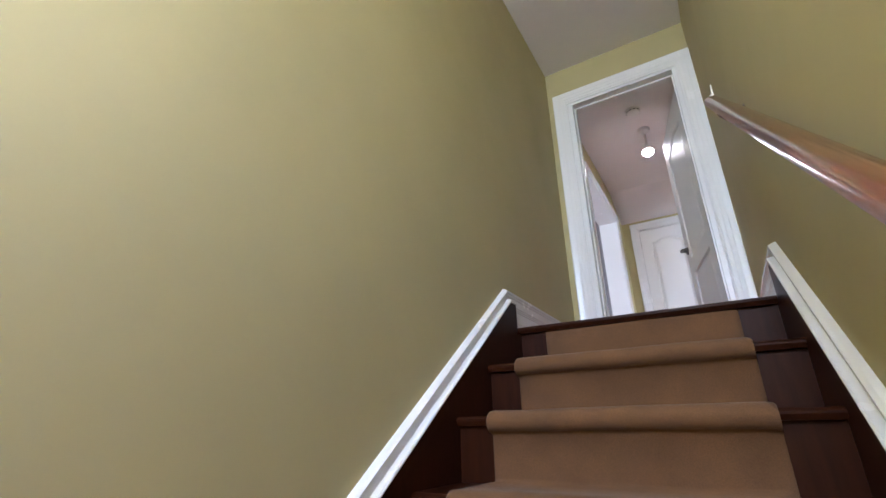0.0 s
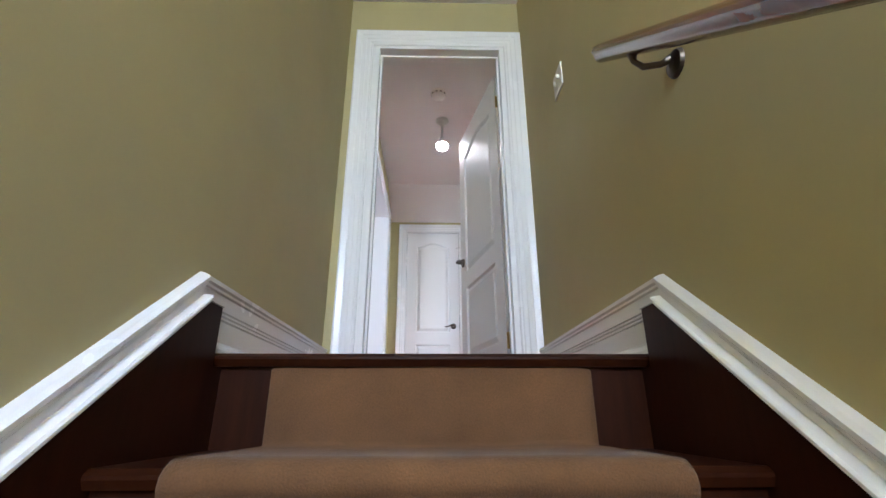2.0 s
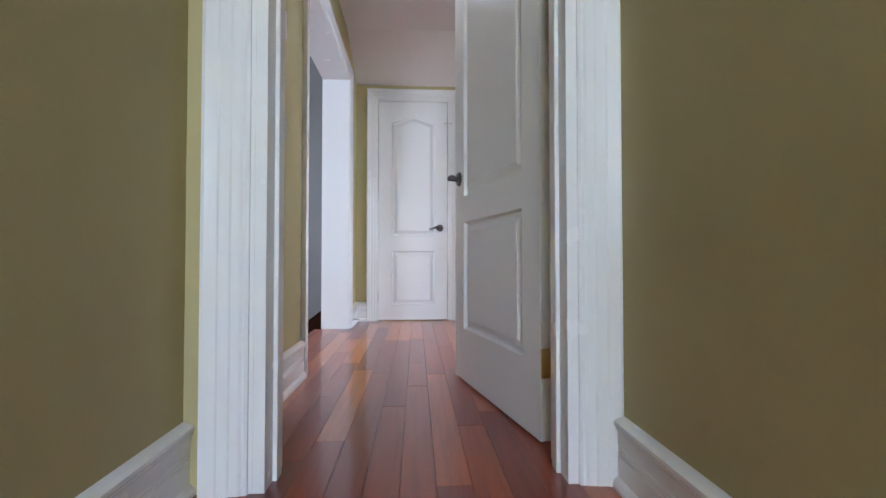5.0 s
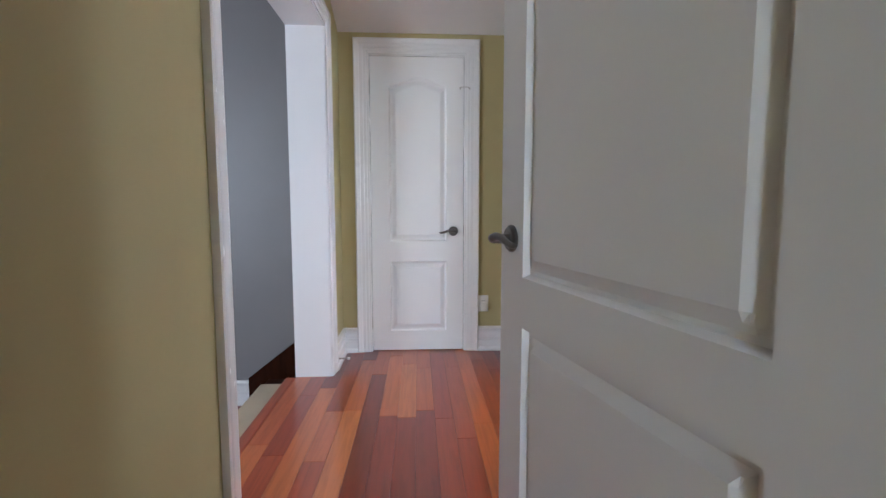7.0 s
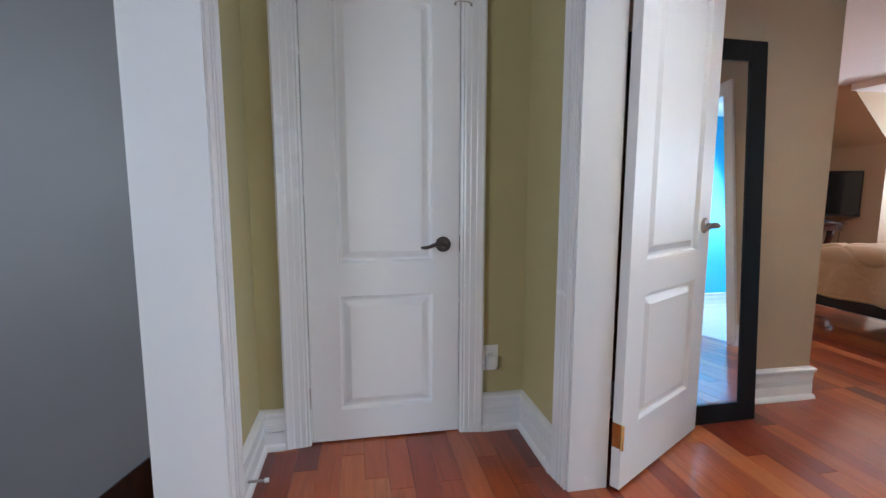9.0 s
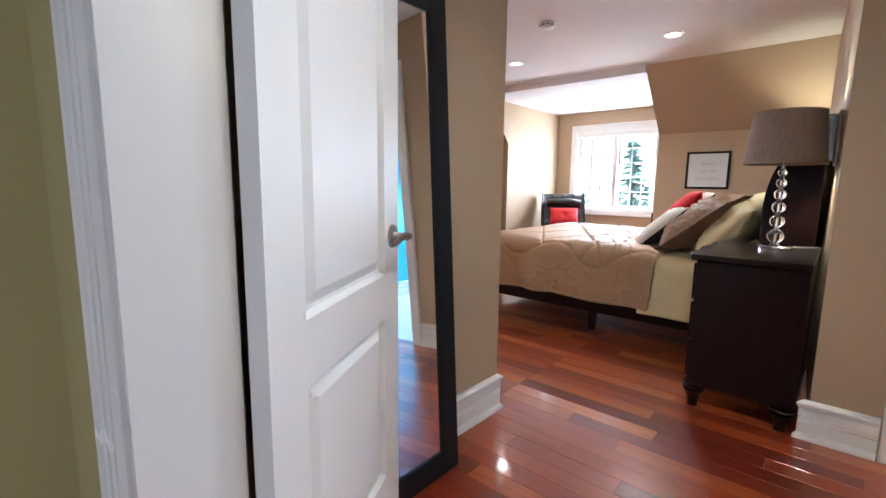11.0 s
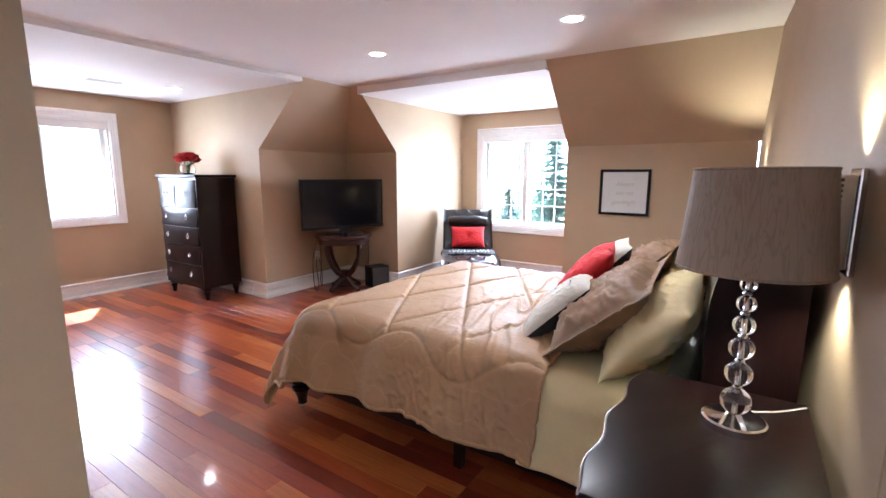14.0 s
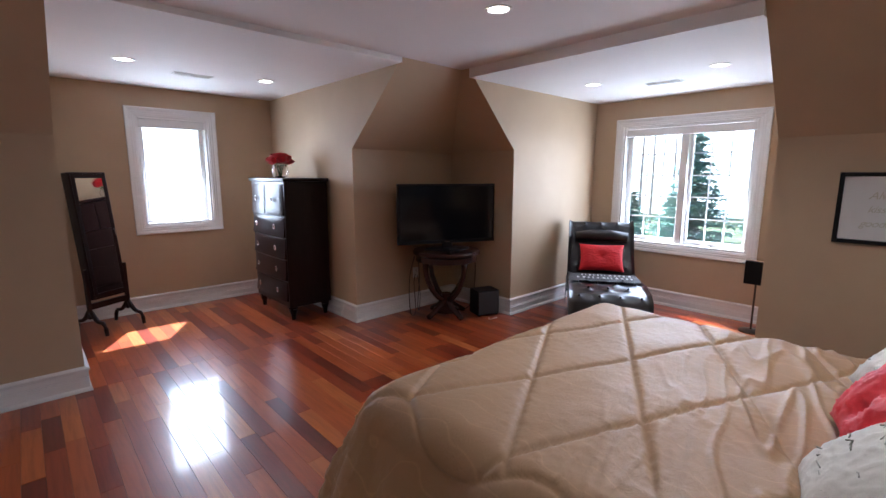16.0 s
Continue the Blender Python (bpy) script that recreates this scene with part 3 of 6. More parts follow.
# ---- doors ----
def panel_distance(u, w, panels):
    """How far inside the nearest panel outline (u across, w up); negative outside. An arched head where a panel has one."""
    best = -1.0
    for a, b, lo, hi, arch in panels:
        top = hi
        if arch:
            s = (u - (a + b) / 2) / ((b - a) / 2)
            if abs(s) < 1:
                top = hi + arch * (0.5 + 0.5 * math.cos(math.pi * s))
        best = max(best, min(u - a, b - u, w - lo, (top - w) * (0.85 if arch else 1)))
    return best


def moulded(d):
    """Depth of the pressed moulding at distance d inside the outline."""
    if d <= 0:
        return 0.0
    if d < 0.008:
        return -0.011 * d / 0.008
    if d < 0.018:
        return -0.011
    if d < 0.045:
        return -0.011 + 0.009 * (d - 0.018) / 0.027
    return -0.002


def door_leaf(width, height, panels, thick=0.035):
    """A moulded two-panel leaf: hinge edge at x = 0, across +x, faces at y = 0 and y = -thick."""
    def lines(edges, end, coarse):
        vals = {0.0, end}
        for e in edges:
            for d in (-0.002, 0.0, 0.004, 0.008, 0.013, 0.018, 0.030, 0.045):
                for sgn in (1, -1):
                    v = e + sgn * d
                    if 0 < v < end:
                        vals.add(round(v, 4))
        v = coarse
        while v < end:
            vals.add(round(v, 4))
            v += coarse
        return sorted(vals)
    us = lines([p[0] for p in panels] + [p[1] for p in panels], width, 0.02)
    arched = [p for p in panels if p[4]]
    zs = set(lines([p[2] for p in panels] + [p[3] for p in panels if not p[4]], height, 0.06))
    for p in arched:
        z = p[3] - 0.06
        while z < p[3] + p[4] + 0.02:
            zs.add(round(z, 4))
            z += 0.007
    zs = sorted(zs)
    verts, faces = [], []
    for sgn, y0 in ((1, 0.0), (-1, -thick)):
        base = len(verts)
        for z in zs:
            for u in us:
                verts.append((u, y0 + sgn * 1.45 * moulded(panel_distance(u, z, panels)), z))
        nu = len(us)
        for j in range(len(zs) - 1):
            for i in range(nu - 1):
                q = [base + j * nu + i, base + j * nu + i + 1, base + (j + 1) * nu + i + 1, base + (j + 1) * nu + i]
                faces.append(q[::-1] if sgn > 0 else q)
    nu, nz = len(us), len(zs)
    off = nu * nz
    for j in range(nz - 1):
        for i in (0, nu - 1):
            q = [j * nu + i, (j + 1) * nu + i, off + (j + 1) * nu + i, off + j * nu + i]
            faces.append(q if i == 0 else q[::-1])
    for i in range(nu - 1):
        for j in (0, nz - 1):
            q = [j * nu + i, j * nu + i + 1, off + j * nu + i + 1, off + j * nu + i]
            faces.append(q if j else q[::-1])
    me = bpy.data.meshes.new("leaf")
    me.from_pydata(verts, [], faces)
    me.materials.append(M_DOOR)
    ob = new("leaf", me)
    return ob


def lever(root, u, z, face, toward, metal):
    """Rose, neck and curved lever. face: +1 on the y = 0 side, -1 on the other; toward: which way the lever points along x."""
    y = 0.0 if face > 0 else -0.035

    def disc(r0, r1, y0, y1, nm):
        bm = bmesh.new()
        lathe(bm, [(r0, 0), (r0, (y1 - y0) * 0.5), (r1, y1 - y0)], 24)
        bmesh.ops.rotate(bm, verts=bm.verts, cent=(0, 0, 0), matrix=Matrix.Rotation(radians(-90 if face > 0 else 90), 3, 'X'))
        bmesh.ops.translate(bm, verts=bm.verts, vec=(u, y + face * y0, z))
        return bm
    handle = part("door_handle", disc(0.033, 0.027, 0.0, 0.012, ""), metal, root, "curved metal lever handle on a round rose", smooth=40)
    part("neck", disc(0.012, 0.011, 0.012, 0.05, ""), metal, handle, smooth=40)
    pts = []
    for i in range(13):
        s = i / 12
        pts.append((u + toward * (-0.008 + 0.108 * s), y + face * (0.05 - 0.014 * s), z + 0.007 * math.sin(s * 5.6) - 0.004 * s))
    bm = bmesh.new()
    tube(bm, pts, [0.011, 0.0115, 0.011, 0.010, 0.0095, 0.009, 0.0085, 0.008, 0.0075, 0.0075, 0.007, 0.0065, 0.004], 10)
    part("lever", bm, metal, handle, smooth=True)


def hinge(root, z, metal=M_BRASS, face=1):
    bm = bmesh.new()
    lathe(bm, [(0.006, -0.045), (0.006, 0.045)], 12, (-0.004, 0.006 if face > 0 else -0.041))
    bmesh.ops.translate(bm, verts=bm.verts, vec=(0, 0, z))
    h = part("hinge", bm, metal, root, "brass butt hinge")
    part("hinge_leaf", boxed(-0.0025, 0.0, -0.034, -0.001, z - 0.045, z + 0.045), metal, h)
    return h


def door(name, label, width, height, m, levers, hinges, face=1, metal=M_BRASS, low=(0.138, 0.632), high=(0.775, 1.83), margin=(0.125, 0.115), arch=0.055):
    root = thing(name, label, "door", m, kind="structure")
    w = width
    leaf = door_leaf(width, height, [(margin[0], w - margin[1], *low, 0.0), (margin[0], w - margin[1], *high, arch)])
    leaf.parent = root
    for lv in levers:
        lever(root, *lv)
    for z in hinges:
        hinge(root, z, metal, face)
    return root


# stair door, open into the hall
a1 = math.degrees(math.atan2(4.43 - 3.57, 0.352 - 0.545))
door("door_1", "white moulded panel door standing open into the hall", 0.85, 2.02, pose(0.5406, 3.59, 0.012, 0, 0, a1),
     [(0.785, 0.93, 1, -1, M_PEWTER), (0.785, 0.93, -1, -1, M_PEWTER)], (0.235, 1.80), -1, low=(0.235, 0.722), high=(0.842, 1.80), margin=(0.125, 0.125))
strike = boxed(-0.2008, -0.1980, DOOR_Y1 - 0.034, DOOR_Y1 + 0.008, 0.90, 0.965, bevel=0.001)
tagged(part("strike_plate", strike, M_NICKEL), "small nickel strike plate on the door jamb", "strike plate")
# closet door, closed
closet = door("door_2", "closed white two-panel closet door with arched top panel", 0.635, 2.02, pose(-0.183, 6.452, 0.008, 0, 0, 0),
              [(0.565, 0.845, -1, -1, M_DARKMETAL)], (0.2, 1.82), -1, M_NICKEL)
bm = boxed(0.6355, 0.640, -0.037, -0.02, 0.81, 0.88)
part("latch_plate", bm, M_DARKMETAL, closet, "dark latch plate")
# bedroom door, open against the mirror wall
a3 = math.degrees(math.atan2(6.252 - 5.925, 1.476 - 0.905))
door("door_3", "white two-panel door standing open beside the leaning mirror", 0.672, 2.02, pose(0.912, 5.925, 0.012, 0, 0, a3),
     [(0.61, 0.925, -1, -1, M_NICKEL)], (0.20, 1.84), -1, low=(0.225, 0.70), high=(0.825, 1.81), margin=(0.12, 0.12))
# lobby doors seen in the mirror
door("door_4", "closed white two-panel door with a dark lever", 0.385, 2.02, pose(2.907, 3.86, 0.008, 0, 0, 180),
     [(0.33, 0.93, -1, -1, M_DARKMETAL)], (0.2, 1.82), -1)
door("door_5", "open white door into the small cream room", 0.72, 2.02, pose(2.198, 3.79, 0.012, 0, 0, -112),
     [(0.65, 0.93, 1, -1, M_NICKEL)], (0.2, 1.8), 1)


# ---- stairs ----
stairs = thing("staircase", "dark red-brown wooden staircase with carpet runner", "staircase", kind="structure")
for i in range(N_STEPS):
    y, z = STEP_Y[i], STEP_Z[i]
    if i:
        bm = bmesh.new()
        prism(bm, [(y - 0.025, z - 0.014), (y - 0.018, z - 0.028), (STEP_Y[i - 1], z - 0.028), (STEP_Y[i - 1], z), (y - 0.014, z), (y - 0.025, z - 0.008)], "x", XL + 0.022, XR - 0.022)
        part("tread", bm, M_STAIR, stairs)
    else:
        bm = bmesh.new()
        prism(bm, [(y - 0.03, z - 0.014), (y - 0.02, z - 0.03), (y + 0.06, z - 0.03), (y + 0.06, z), (y - 0.018, z), (y - 0.03, z - 0.008)], "x", XL + 0.001, XR - 0.001)
        part("landing_nosing", bm, M_STAIR, stairs)
    part("riser", boxed(XL + 0.02, XR - 0.02, y, y + 0.018, STEP_Z[i + 1], z - 0.028), M_STAIR, stairs)
SLOPE = RISE / RUN
CAP_Y, CAP_Z = 2.137, 0.174
Y_LOW = STEP_Y[N_STEPS]


def cap_z(y):
    return CAP_Z + SLOPE * (y - CAP_Y)


for s in (1, -1):
    bm = bmesh.new()
    x0, x1 = (XL, XL + 0.036) if s > 0 else (XR - 0.036, XR)
    prism(bm, [(Y_LOW, LOW), (CAP_Y - 0.3, LOW), (LANDING_Y + 0.012, -0.25), (LANDING_Y + 0.012, -0.031), (CAP_Y + 0.064, -0.031), (CAP_Y + 0.064, 0.103), (CAP_Y, 0.103), (Y_LOW, cap_z(Y_LOW) - 0.07)], "x", x0, x1)
    part("skirt_board", bm, M_STAIR, stairs, "dark wood skirt board")
    # white moulding on top of the skirt: a bead, then the upper part of the baseboard's profile
    prof = [(0.0, 0.103), (0.038, 0.103), (0.041, 0.107), (0.041, 0.113), (0.037, 0.118), (0.018, 0.121), (0.017, 0.138), (0.021, 0.142), (0.021, 0.148), (0.026, 0.153), (0.026, 0.163), (0.016, 0.169), (0.008, 0.172), (0.0, 0.174)]
    bm = bmesh.new()
    xw = XL if s > 0 else XR
    down = cap_z(Y_LOW) - CAP_Z
    lo = [bm.verts.new((xw + s * u, Y_LOW, down + h)) for u, h in prof]
    hi = [bm.verts.new((xw + s * u, CAP_Y + 0.002, h)) for u, h in prof]
    n = len(prof)
    for i in range(n):
        bm.faces.new((lo[i], lo[(i + 1) % n], hi[(i + 1) % n], hi[i]))
    bm.faces.new(lo[::-1])
    bm.faces.new(hi)
    bmesh.ops.recalc_face_normals(bm, faces=bm.faces)
    box(bm, *sorted((xw + s * 0.0275, xw + s * 0.041)), CAP_Y + 0.0022, CAP_Y + 0.066, 0.1035, 0.117)
    part("skirt_moulding", bm, M_TRIM, stairs, "white moulding along the skirt board")

# carpet runner: one strip that rolls over every nosing
RX0, RX1 = -0.238, 0.517
path = []
for i in range(0, N_STEPS):
    y, z = STEP_Y[i], STEP_Z[i]
    if i:
        path.append((STEP_Y[i - 1] - 0.012, z + 0.012))
        path.append((y + 0.02, z + 0.014))
        for k in range(9):
            a = math.pi / 2 + math.pi * k / 8
            path.append((y - 0.024 + 0.036 * math.cos(a) * 0.9, z - 0.014 + 0.030 * math.sin(a)))
        path.append((y - 0.012, z - 0.05))
    else:
        path.append((y - 0.013, z - 0.032))
    path.append((y - 0.012, STEP_Z[i + 1] + 0.02))
bm = bmesh.new()
xs = [RX0, RX0 + 0.006, RX0 + 0.02] + [RX0 + (RX1 - RX0) * k / 12 for k in range(1, 12)] + [RX1 - 0.02, RX1 - 0.006, RX1]
rows = []
for (py, pz) in path:
    row = []
    for x in xs:
        e = min(x - RX0, RX1 - x)
        sink = 0.010 if e < 0.001 else (0.003 if e < 0.01 else 0.0)
        j = noise.noise((x * 9, py * 9, pz * 9)) * 0.003
        row.append(bm.verts.new((x, py + sink * 0.7, pz - sink * 0.7 + j)))
    rows.append(row)
for a, b in zip(rows, rows[1:]):
    for i in range(len(xs) - 1):
        bm.faces.new((a[i], a[i + 1], b[i + 1], b[i]))
bmesh.ops.recalc_face_normals(bm, faces=bm.faces)
runner = part("carpet_runner", bm, M_RUNNER, smooth=True)
tagged(runner, "tan pile carpet runner wrapped over the stair nosings", "carpet")

# handrail
M_RAIL = dark_wood("handrail_wood", (0.16, 0.045, 0.022), 0.16, 0.9)
rail = thing("handrail", "glossy red-brown wooden handrail on dark metal brackets", "handrail")
RY, RZ, RXC = 2.14, 0.83, 0.612
bm = bmesh.new()
cs, sn = math.cos(math.atan(0.80)), math.sin(math.atan(0.80))
rings = []
for y in (RY, RY - 0.012, -1.0):
    z = RZ + 0.80 * (y - RY)
    k = 0.8 if y == RY else 1.0
    ring = []
    for a in range(20):
        t = 2 * math.pi * a / 20
        w, h = 0.031 * k * math.cos(t), 0.026 * k * math.sin(t)
        if h < 0:
            w *= 0.75
        ring.append(bm.verts.new((RXC + w, y - h * sn, z + h * cs)))
    rings.append(ring)
for a, b in zip(rings, rings[1:]):
    for i in range(20):
        bm.faces.new((a[i], a[(i + 1) % 20], b[(i + 1) % 20], b[i]))
bm.faces.new(rings[0])
bm.faces.new(rings[-1][::-1])
bmesh.ops.recalc_face_normals(bm, faces=bm.faces)
part("rail", bm, M_RAIL, rail, smooth=40)
for by in (1.975, 0.75, -0.5):
    bz = RZ + 0.80 * (by - RY)
    bm = bmesh.new()
    tube(bm, [(RXC, by, bz - 0.024), (RXC, by, bz - 0.05), (RXC + 0.015, by - 0.01, bz - 0.075), (RXC + 0.045, by - 0.03, bz - 0.085), (XR - 0.008, by - 0.05, bz - 0.085)], [0.014, 0.007, 0.008, 0.008, 0.010], 10)
    br = part("bracket", bm, M_DARKMETAL, rail, "dark metal rail bracket", smooth=True)
    bm = bmesh.new()
    lathe(bm, [(0.018, 0), (0.034, 0), (0.030, 0.008), (0.012, 0.012)], 20)
    bmesh.ops.rotate(bm, verts=bm.verts, cent=(0, 0, 0), matrix=Matrix.Rotation(radians(-90), 3, 'Y'))
    bmesh.ops.translate(bm, verts=bm.verts, vec=(XR, by - 0.05, bz - 0.10))
    part("rosette", bm, M_DARKMETAL, br)


# ---- wall plates and hall fixtures ----
def plate(name, label, m, toggles=(), outlets=(), w=0.072, h=0.116):
    """A cover plate in its own x-z plane, facing -y."""
    root = thing(name, label, "wall plate", m)
    part("cover", boxed(-w / 2, w / 2, -0.006, 0, -h / 2, h / 2, bevel=0.002), M_PLASTIC, root)
    for x in toggles:
        part("toggle", boxed(x - 0.005, x + 0.005, -0.018, -0.006, -0.004, 0.016, bevel=0.002), M_PLASTIC, root)
    for z in outlets:
        o = part("socket", boxed(-0.017, 0.017, -0.0085, -0.006, z - 0.014, z + 0.014, bevel=0.001), M_PLASTIC, root)
        for x in (-0.006, 0.006):
            part("slot", boxed(x - 0.0012, x + 0.0012, -0.0092, -0.0086, z - 0.005, z + 0.005), M_BLACK, o)
    return root


plate("light_switch", "white double toggle light switch on the stairwell wall", pose(XR, 2.71, 1.223, 0, 0, -90), toggles=(-0.023, 0.023), w=0.116)
o1 = plate("wall_outlet", "white wall outlet with a plug-in adapter", pose(0.597, HALL_END, 0.338), outlets=(-0.02, 0.02))
part("adapter", boxed(-0.022, 0.022, -0.032, -0.0095, -0.048, 0.012, bevel=0.004), M_PLASTIC, o1, "white plug-in adapter")
plate("wall_outlet", "white outlet low on the grey landing wall", pose(-1.575, 6.45, 0.03), outlets=(-0.02, 0.02))
plate("wall_outlet", "white outlet behind the television table", pose(6.02, KY, 0.40), outlets=(-0.02, 0.02))
plate("thermostat", "small white thermostat on the hall wall", pose(HALL_L, 4.12, 1.55, 0, 0, 90), w=0.08, h=0.12)

stop = thing("door_stop", "white rubber-tipped spring door stop on the baseboard", "door stop", pose(HALL_L + 0.018, 6.11, 0.055))
bm = bmesh.new()
tube(bm, [(0, 0, 0), (0.055, 0, 0)], 0.005, 10)
part("spring", bm, M_NICKEL, stop)
bm = bmesh.new()
tube(bm, [(0.055, 0, 0), (0.057, 0, 0), (0.07, 0, 0)], [0.006, 0.009, 0.008], 12)
part("tip", bm, M_PLASTIC, stop)

hook = thing("hook_latch", "small metal hook and eye latch on the closet casing", "latch", pose(0.455, HALL_END - 0.02, 1.82))
bm = bmesh.new()
tube(bm, [(-0.03, -0.012, 0.0), (-0.02, -0.016, 0.004), (0.02, -0.016, 0.004), (0.035, -0.012, 0.0)], 0.0025, 8)
part("hook", bm, M_NICKEL, hook)
for x in (-0.03, 0.035):
    bm = bmesh.new()
    tube(bm, [(x, 0.006, 0), (x, -0.014, 0), (x, -0.018, -0.012)], 0.003, 8)
    part("eye", bm, M_NICKEL, hook)


def smoke_detector(x, y, z):
    root = thing("smoke_detector", "round white smoke detector on the ceiling", "smoke detector", pose(x, y, z))
    bm = bmesh.new()
    lathe(bm, [(0.066, 0.0), (0.066, -0.012), (0.062, -0.014), (0.06, -0.03), (0.045, -0.038), (0.02, -0.04)], 32)
    part("housing", bm, M_PLASTIC, root, smooth=30)
    bm = bmesh.new()
    lathe(bm, [(0.013, -0.0395), (0.013, -0.043)], 16)
    part("button", bm, M_PLASTIC, root)
    for k in range(10):
        a = 2 * math.pi * k / 10
        bm = boxed(0.0595, 0.0625, -0.010, 0.010, -0.026, -0.018)
        bmesh.ops.rotate(bm, verts=bm.verts, cent=(0, 0, 0), matrix=Matrix.Rotation(a, 3, 'Z'))
        part("vent_slot", bm, M_BLACK, root)
    return root


smoke_detector(0.176, 4.25, 2.415)
smoke_detector(4.10, 7.23, CEIL)

lampf = thing("ceiling_lamp", "white ceiling lamp holder with a lit round bulb", "ceiling lamp", pose(0.214, 4.625, 2.415))
bm = bmesh.new()
lathe(bm, [(0.06, 0), (0.06, -0.012), (0.05, -0.03), (0.03, -0.04), (0.012, -0.06), (0.012, -0.20)], 28)
part("holder", bm, M_PLASTIC, lampf, smooth=30)
bm = bmesh.new()
lathe(bm, [(0.012, -0.198), (0.026, -0.204), (0.030, -0.222), (0.046, -0.240), (0.055, -0.262)], 28)
part("bulb_base", bm, M_PLASTIC, lampf, "white plastic bulb base", smooth=True)
bm = bmesh.new()
lathe(bm, [(0.055, -0.2625), (0.056, -0.272), (0.050, -0.290), (0.032, -0.306), (0.006, -0.313)], 28)
part("bulb", bm, M_BULB, lampf, "glowing white bulb dome", smooth=True)

# The lobby fitting is unseen and only goes with its added fill lamp.
for dx, dy, dz in DOWNLIGHTS:
    root = thing("downlight", "recessed round ceiling downlight, lit", "downlight", pose(dx, dy, dz), group="recessed downlights")
    bm = bmesh.new()
    lathe(bm, [(0.078, -0.001), (0.078, -0.006), (0.062, -0.008), (0.058, -0.004)], 36, cap=False)
    part("trim_ring", bm, M_PLASTIC, root, smooth=30)
    bm = bmesh.new()
    lathe(bm, [(0.0585, -0.002), (0.0585, -0.004)], 36)
    part("lens", bm, M_LED, root, "glowing lens")


def ceiling_vent(x, y, z, along_x=True):
    root = thing("ceiling_vent", "white slotted ceiling air vent", "vent", pose(x, y, z, 0, 0, 0 if along_x else 90))
    part("frame", boxed(-0.16, 0.16, -0.055, 0.055, -0.004, -0.0005), M_PLASTIC, root)
    for k in range(5):
        yy = -0.036 + 0.018 * k
        bm = bmesh.new()
        prism(bm, [(yy - 0.007, -0.006), (yy + 0.004, -0.011), (yy + 0.007, -0.010), (yy - 0.004, -0.0045)], "x", -0.145, 0.145)
        part("slat", bm, M_PLASTIC, root)


ceiling_vent(4.16, 11.0, CEIL_N)
ceiling_vent(7.38, 8.12, CEIL_E, False)

# side landing: two carpeted steps up to the hall
sl = thing("landing_steps", "two short steps with beige carpet up to the hall", "steps", kind="structure")
M_BEIGE = cloth("beige_carpet", (0.52, 0.42, 0.29), 0.95, 420, 0.08, 0.2, 0.8)
part("hall_nosing", boxed(-0.66, -0.603, 4.55, 5.95, -0.03, -0.001, bevel=0.008), M_PLANK, sl, "red wood nosing")
part("riser", boxed(-0.63, -0.603, 4.55, 5.95, -0.19, -0.03), M_STAIR, sl)
part("tread", boxed(-0.92, -0.604, 4.4, 6.42, -0.22, -0.19), M_STAIR, sl)
part("riser", boxed(-0.90, -0.87, 4.4, 6.42, LZ, -0.22), M_STAIR, sl)
part("carpet", boxed(-0.935, -0.61, 4.62, 6.30, -0.19, -0.178, bevel=0.005), M_BEIGE, sl, "beige carpet strip")
bm = bmesh.new()
prism(bm, [(-1.06, LZ), (-0.60, LZ), (-0.60, 0.13), (-0.66, 0.13), (-1.06, LZ + 0.20)], "y", 6.418, 6.446)
part("skirt_board", bm, M_STAIR, sl, "dark wood skirt board")
wall("floor_landing", M_PLANK, (-3.2, -0.6, 3.5, 6.45, LZ - 0.1, LZ), label="glossy red wood floor of the side landing")


